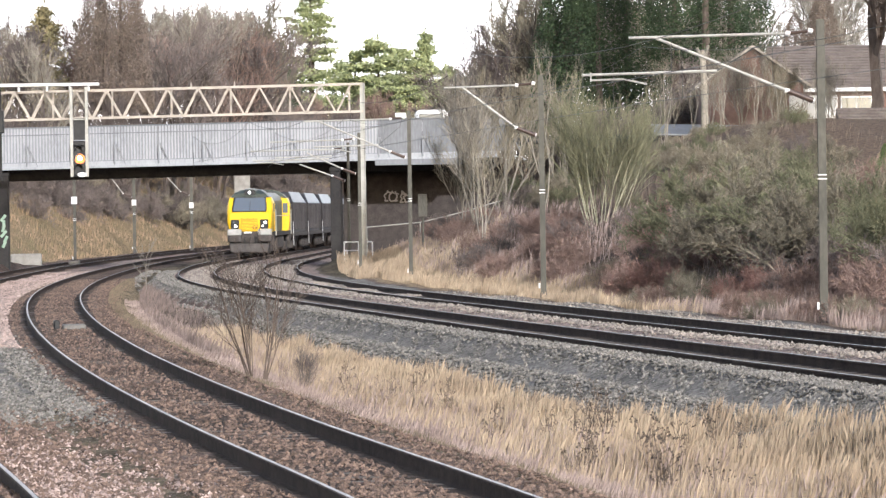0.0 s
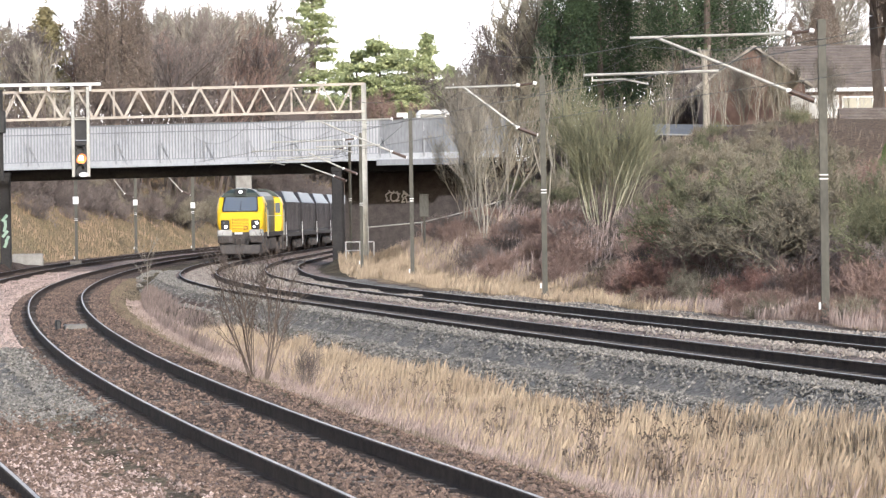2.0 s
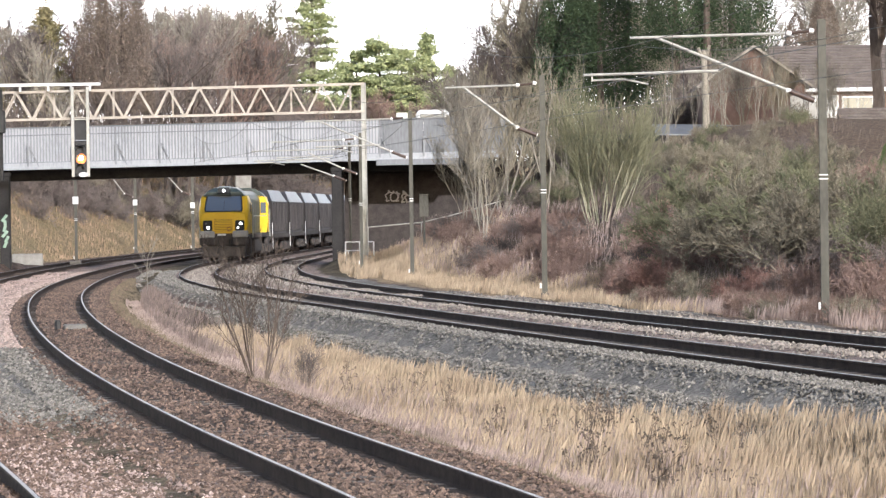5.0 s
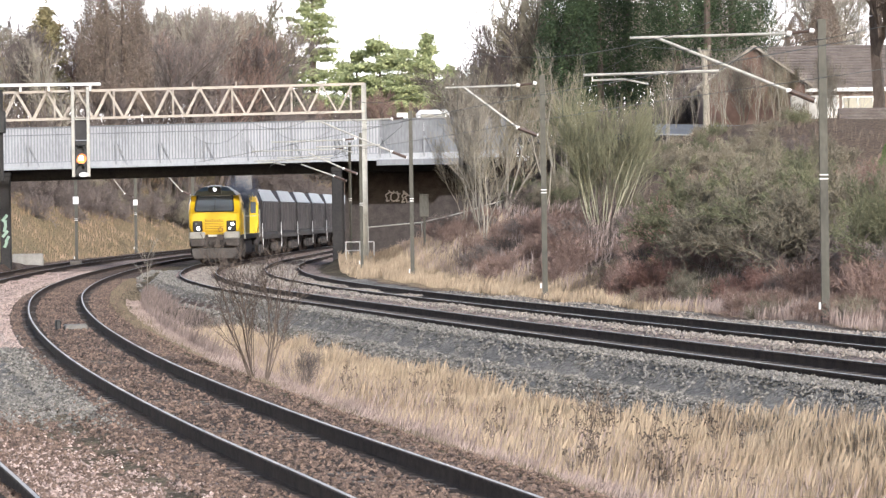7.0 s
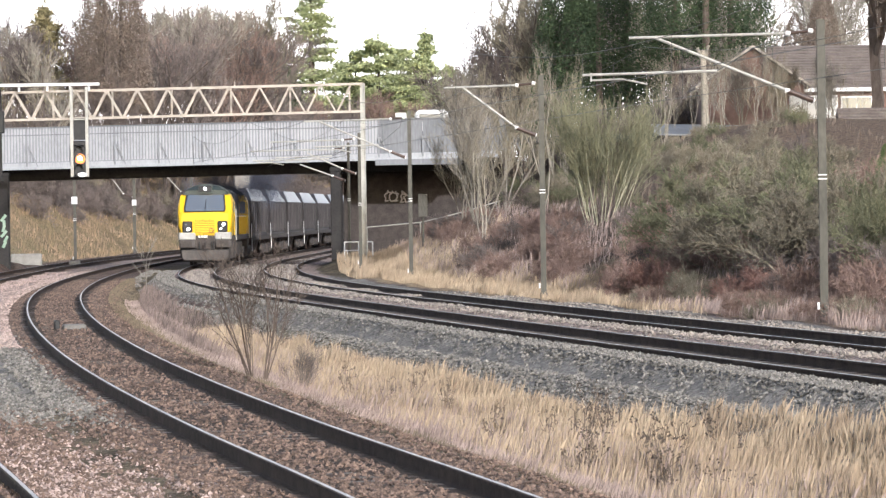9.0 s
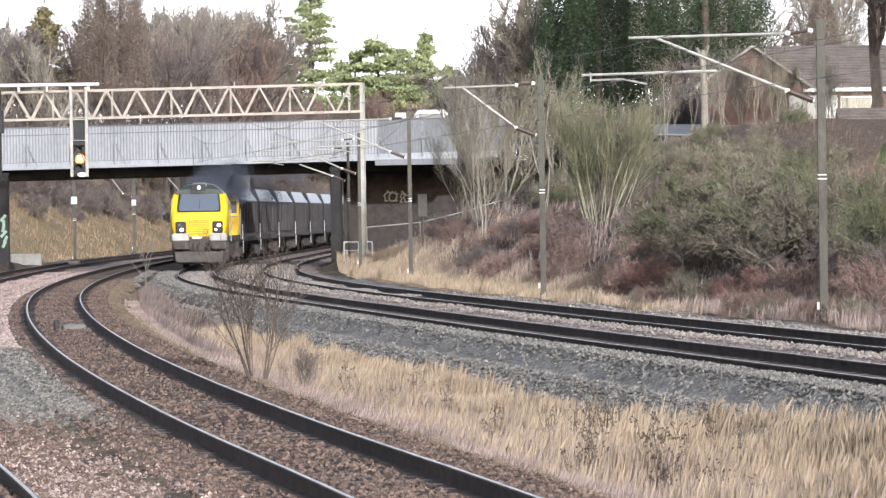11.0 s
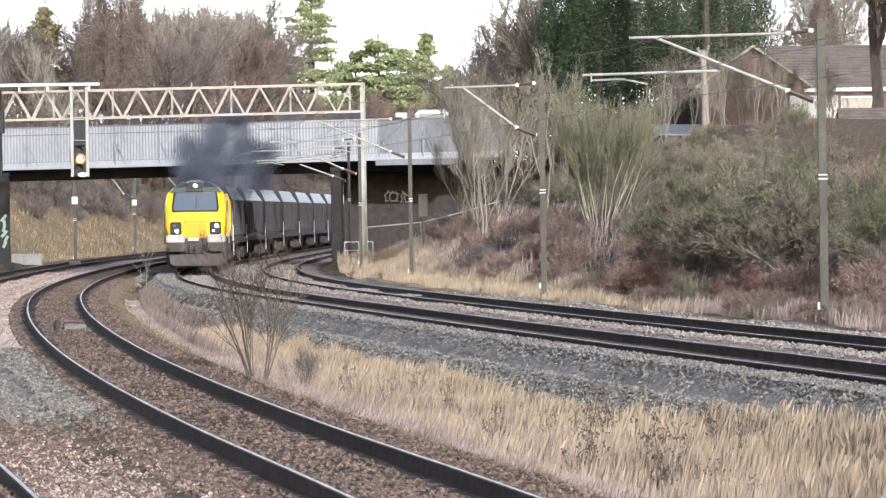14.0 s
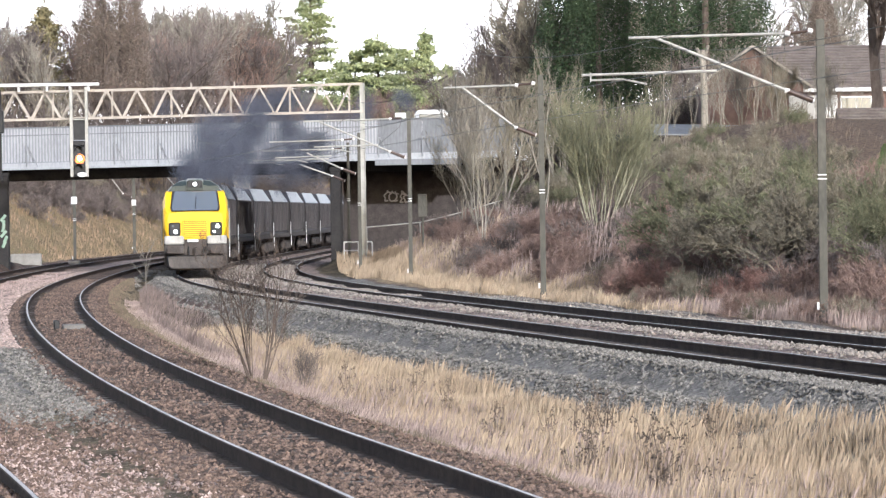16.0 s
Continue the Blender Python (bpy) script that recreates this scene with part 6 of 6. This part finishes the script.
def house(name, x, y, z, w, d, wall_h, roof_h, wall, label, ridge_along_x=True, windows=(), extra=0.0):
    h = tagged(empty(name, x, y, 0), label, "house")
    t = 0.25
    m = Mesh()
    m.box(0, w, 0, t, z, z + wall_h).box(0, w, d - t, d, z, z + wall_h).box(0, t, t, d - t, z, z + wall_h).box(w - t, w, t, d - t, z, z + wall_h)
    if not ridge_along_x:
        m.add([(0, 0, z + wall_h), (w, 0, z + wall_h), (w / 2, 0, z + wall_h + roof_h), (0, t, z + wall_h), (w, t, z + wall_h), (w / 2, t, z + wall_h + roof_h)],
              [(0, 1, 2), (5, 4, 3), (0, 3, 4, 1), (1, 4, 5, 2), (2, 5, 3, 0)])
    part("wall", m, wall, h)
    r = Mesh()
    e = 0.35
    zz = z + wall_h
    if ridge_along_x:
        r.add([(-e, -e, zz - 0.1), (w + e, -e, zz - 0.1), (w + e, d / 2, zz + roof_h), (-e, d / 2, zz + roof_h), (-e, d + e, zz - 0.1), (w + e, d + e, zz - 0.1),
               (-e, -e, zz + 0.05), (w + e, -e, zz + 0.05), (w + e, d / 2, zz + roof_h + 0.15), (-e, d / 2, zz + roof_h + 0.15), (-e, d + e, zz + 0.05), (w + e, d + e, zz + 0.05)],
              [(0, 1, 2, 3), (3, 2, 5, 4), (6, 9, 8, 7), (9, 10, 11, 8), (0, 6, 7, 1), (1, 7, 8, 2), (2, 8, 11, 5), (5, 11, 10, 4), (4, 10, 9, 3), (3, 9, 6, 0)])
    else:
        r.add([(-e, -e, zz - 0.15), (w / 2, -e, zz + roof_h), (w + e, -e, zz - 0.15), (-e, d, zz - 0.15), (w / 2, d, zz + roof_h), (w + e, d, zz - 0.15),
               (-e, -e, zz), (w / 2, -e, zz + roof_h + 0.16), (w + e, -e, zz), (-e, d, zz), (w / 2, d, zz + roof_h + 0.16), (w + e, d, zz)],
              [(0, 1, 4, 3), (1, 2, 5, 4), (6, 9, 10, 7), (7, 10, 11, 8), (0, 6, 7, 1), (1, 7, 8, 2), (2, 8, 11, 5), (5, 11, 10, 4), (4, 10, 9, 3), (3, 9, 6, 0)])
    part("roof", r, M_ROOF, h, "brown tiled roof")
    if ridge_along_x:
        part("fascia", Mesh().box(-e, w + e, -e - 0.03, -e, zz - 0.12, zz + 0.07), M_WHITE, h, "white fascia board")
        # courses of tiles
        n = 16
        for i in range(n):
            f = i / n
            y0, z0 = -e + (d / 2 + e) * f, zz + 0.05 + (roof_h + 0.1) * f
            part("tile_course", Mesh().bar((-e, y0 + 0.05, z0 + 0.03), (w + e, y0 + 0.05, z0 + 0.03), 0.14, 0.03), M_ROOF, h)
    else:
        part("bargeboard", Mesh().bar((-e, -e - 0.02, zz - 0.06), (w / 2, -e - 0.02, zz + roof_h + 0.1), 0.05, 0.11), M_CREAM, h, "weathered white bargeboard")
        part("bargeboard", Mesh().bar((w + e, -e - 0.02, zz - 0.06), (w / 2, -e - 0.02, zz + roof_h + 0.1), 0.05, 0.11), M_CREAM, h, "weathered white bargeboard")
    for wx, wz, ww, wh in windows:
        win = part("window", Mesh().box(wx, wx + ww, -0.05, 0.0, z + wz, z + wz + wh, 0.01), M_WHITE, h, "white window frame")
        k = 2
        for i in range(k):
            a = wx + 0.07 + i * (ww - 0.07) / k
            part("pane", Mesh().box(a, a + (ww - 0.07) / k - 0.07, -0.06, -0.05, z + wz + 0.08, z + wz + wh - 0.08), M_GLASS, win)
    return h


house("house", 17.0, 212, 5.3, 10.0, 8.0, 2.95, 2.2, M_HBRICK, "red brick house with brown tiled roof above the bank", True, ((3.0, 1.3, 1.6, 1.3),))
house("house_wing", 12.9, 209, 5.2, 5.0, 5.0, 3.2, 1.85, M_HBRICK, "red brick gabled house wing with white bargeboards", False)
thing("garden_wall", Mesh().box(0, 2.35, 0, 0.3, 0, 2.5, 0.03), M_RENDERW, "white rendered extension wall below the house", "wall", at=pose(16.95, 206, 5.3))
shed = tagged(empty("garden_shed", 10.4, 203, 0), "low dark shed with a pale blue-grey sheet roof", "shed")
part("wall", Mesh().box(0, 4.1, 0, 3.0, 3.2, 5.9, 0.02), M_BRICKDARK, shed, "dark shed wall")
part("roof", Mesh().loft([[(-0.2, -0.2, z), (4.3, -0.2, z - 0.12), (4.3, 3.2, z + 0.42), (-0.2, 3.2, z + 0.54)] for z in (5.93, 6.0)]), M_PARAPET_DK, shed, "pale blue-grey sheet roof")
house("outbuilding", 15.9, 164, 2.6, 6.0, 5.0, 1.75, 1.75, M_HBRICK, "low brick outbuilding with brown tiled roof", True)


def van(x, y, z, w, d, h, label):
    v = tagged(empty("parked_van", x, y, z), label, "van")
    part("body", Mesh().box(0, w, 0, d, 0.35, h * 0.62, 0.12).box(0.12, w - 0.12, 0.12, d - 0.12, h * 0.6, h, 0.18), M_WHITE, v)
    part("window", Mesh().box(0.35, w - 0.35, -0.0, 0.13, h * 0.66, h * 0.88, 0.02), M_GLASS, v)
    for a in (0.5, w - 0.5):
        part("wheel", Mesh().tube((a, -0.01, 0.33), (a, 0.22, 0.33), 0.33, 0.33, 16), M_BLACK, v)
    return v


van(-1.42, 210.6, 5.78, 1.9, 1.7, 1.72, "white van parked on the bridge road")
thing("roadside_cabinet", Mesh().box(0, 0.55, 0, 0.4, 0, 1.62, 0.03), M_WHITE, "white roadside cabinet on the bridge road", "cabinet", at=pose(-2.27, 210.7, 5.75))

# pale bare pole on the bank
pole = tagged(empty("wooden_pole", 11.82, 190, 0), "pale weathered bare tree pole with stubs on the bank", "pole")
pm = Mesh()
pm.tube((0, 0, gz(11.82, 190) - 0.3), (0.02, 0, 7.2), 0.17, 0.16, 10).tube((0.02, 0, 7.2), (-0.05, 0, 9.5), 0.16, 0.12, 10)
part("shaft", pm, M_TWIG_PALE, pole)
part("top_fork", Mesh().tube((-0.02, 0, 8.9), (-0.3, 0, 9.6), 0.1, 0.07, 8).tube((-0.04, 0, 8.9), (0.22, 0, 9.7), 0.1, 0.06, 8), M_TWIG_PALE, pole)

# ---------------------------------------------------------------- small trackside things
thing("concrete_block", Mesh().box(-0.85, 0.85, -0.4, 0.4, -0.1, 0.62, 0.06), M_CONCRETE, "pale weathered concrete block beside the bridge pier", "block", at=pose(-22.9, 233, gz(-22.9, 233), 0, 0, 4))
thing("post_base", Mesh().box(-0.3, 0.3, -0.25, 0.25, 0, 0.22, 0.03), M_CONCRETE, "white painted concrete post base", "base", at=pose(-19.95, 229.4, gz(-19.95, 229.4)))
bx = tagged(empty("track_magnet", -8.55, 97.5, -0.19, 8), "small grey train-stop magnet box between the rails", "track magnet")
part("box", Mesh().box(-0.22, 0.30, -0.3, 0.3, 0, 0.14, 0.03), M_STEEL_DULL, bx)
part("plate", Mesh().box(-0.42, -0.30, -0.25, 0.25, -0.02, 0.24, 0.02), M_BLACK, bx)
part("cable", Mesh().line([(-0.42, 0, 0.02), (-0.8, 0.05, 0.0), (-1.3, 0.1, 0.01)], 0.02, 5), M_BLACK, bx)
cab_ = tagged(empty("equipment_cabinet", -0.85, 185.5, gz(-0.85, 185.5)), "small grey trackside equipment cabinet on a post", "cabinet")
part("body", Mesh().box(-0.2, 0.2, -0.15, 0.15, 1.5, 2.5, 0.02), M_GALV, cab_)
part("post", Mesh().tube((0, 0, -0.2), (0, 0, 1.5), 0.05, 0.05, 8), M_GALV, cab_)
fen = tagged(empty("handrail_fence"), "pale tubular handrail climbing the bank", "fence")
fp = [(-3.66, 1.72), (-1.07, 1.92), (0.2, 2.2), (1.3, 2.47), (2.6, 2.85), (4.4, 3.35)]
for (xa, za), (xb, zb) in zip(fp, fp[1:]):
    part("rail", Mesh().tube((xa, 205, za), (xb, 205, zb), 0.03, 0.03, 8), M_GALV_PALE, fen)
for xa, za in fp:
    part("post", Mesh().tube((xa, 205, gz(xa, 205) - 0.2), (xa, 205, za), 0.03, 0.03, 8), M_GALV_PALE, fen)

gate = tagged(empty("pier_guardrail", 0, 199, 0), "white tubular guardrail beside the bridge pier", "guardrail")
for xa in (-4.62, -3.95, -3.30):
    part("post", Mesh().tube((xa, 0, gz(xa, 199) - 0.2), (xa, 0, 1.06), 0.035, 0.035, 8), M_WHITE, gate)
part("rail", Mesh().tube((-4.62, 0, 1.06), (-3.30, 0, 1.06), 0.03, 0.03, 8), M_WHITE, gate)
part("rail", Mesh().tube((-4.62, 0, 0.66), (-3.95, 0, 0.66), 0.025, 0.025, 8), M_WHITE, gate)
thing("concrete_pillar", Mesh().box(-0.62, 0.62, -0.5, 0.5, 0, 6.0, 0.06), M_CONCRETE, "pale weathered concrete pillar beyond the bridge", "pillar", at=pose(-15.55, 330, -0.4, 0, 0, 5))

# ---------------------------------------------------------------- sky far behind
bd = Mesh()
arc = [(-60 + 3 * i) for i in range(41)]
rings = []
for a in arc:
    x, y = 3400 * math.sin(radians(a)), 3400 * math.cos(radians(a))
    rings.append((x, y))
for (xa, ya), (xb, yb) in zip(rings, rings[1:]):
    bd.add([(xa, ya, -60), (xb, yb, -60), (xb, yb, 1300), (xa, ya, 1300)], [(0, 1, 2, 3)])
M_SKY = mat("bright_hazy_cloud", [(0.80, 0.81, 0.83), (0.86, 0.87, 0.88)], 0.002, 1.0, glow=((0.96, 0.97, 1.0), 0.95))
tagged(part("backdrop", bd.raw("backdrop"), M_SKY), "bright hazy white winter sky", "sky", kind="structure")

# ---------------------------------------------------------------- sleepers, one by one on the near track
SLEEPER = Mesh().box(-1.25, 1.25, -0.13, 0.13, -0.34, -0.167, 0.02).data("sleeper")
SLEEPER.materials.append(M_SLEEPER)


def sleepers(track, curve, o, y0, count, step):
    y = y0
    for _ in range(count):
        x, yy = curve.at(y, o)
        ob = new("sleeper", SLEEPER)
        ob.parent = track
        ob.matrix_basis = pose(x, yy, 0, 0, 0, -math.degrees(math.atan(float(curve.slope(y)))))
        y += step


sleepers(track_1, LINE1, 0.0, 30.0, 250, 0.66)
sleepers(track_2, LINE2, 0.0, 52.0, 150, 0.66)
sleepers(track_3, LINE2, GAP3, 66.0, 150, 0.66)

# ---------------------------------------------------------------- movement


def exhaust_at(t):
    """Where the exhaust outlet is at t seconds."""
    m = vehicle_pose(ARC_START - SPEED * t, LOCO_L, 12.8)
    return m @ Vector((0, -LOCO_L / 2 + 9.0, 2.6))


def motions():
    times = [0.5 * i for i in range(33)]
    walk(loco, [(t, vehicle_pose(ARC_START - SPEED * t, LOCO_L, 12.8)) for t in times])
    for i, w in enumerate(wagons):
        walk(w, [(t, vehicle_pose(ARC_START - SPEED * t + LOCO_L + i * WAGON_L, WAGON_L, WAGON_L - 4.4)) for t in times])
    for ob, i, a, b, c in PUFFS:
        born = 5.4 + 0.19 * i if i < 24 else 9.5 + 0.084 * (i - 24)
        rows = []
        for t in times + [16.0 + 0.5 * k for k in range(1)]:
            if rows and t <= rows[-1][0]:
                continue
            if t < born:
                p = exhaust_at(t) + Vector((0, 7.0 * (i % 12) / 12, -0.7))
                spin = 0.0
            else:
                age = t - born
                wind = 0.24 + 0.50 * float(smooth(11.5, 15.0, born + age * 0.6))
                p = exhaust_at(born) + Vector((wind * age + (0.78 * a - 0.08) * min(age, 1.5) + 0.22 * a * age, 0.35 * b * min(age, 3) - (2.6 if i >= 24 else 5.0) * (1 - math.exp(-age)),
                                               (1.7 + 1.3 * float(smooth(9.2, 10.0, born)) - (0.9 if i % 4 == 0 and i >= 24 else 0.0)) * (0.70 + 0.34 * c) * (1 - math.exp(-age / 0.7)) + (0.06 + 0.22 * float(smooth(9.3, 11.2, born))) * age + 0.12 * abs(c) * age + 0.22 * b * min(age, 3)))
                if i < 24:
                    back = max(0.0, age - 1.3)
                    p += Vector((0.45 * a * back, 2.6 * back, 0.55 * max(0.0, age - 3.0)))
                spin = 14 * age * a
            rows.append((t, pose(p.x, p.y, p.z, spin, 0, spin * 0.6)))
        walk(ob, rows)


motions()
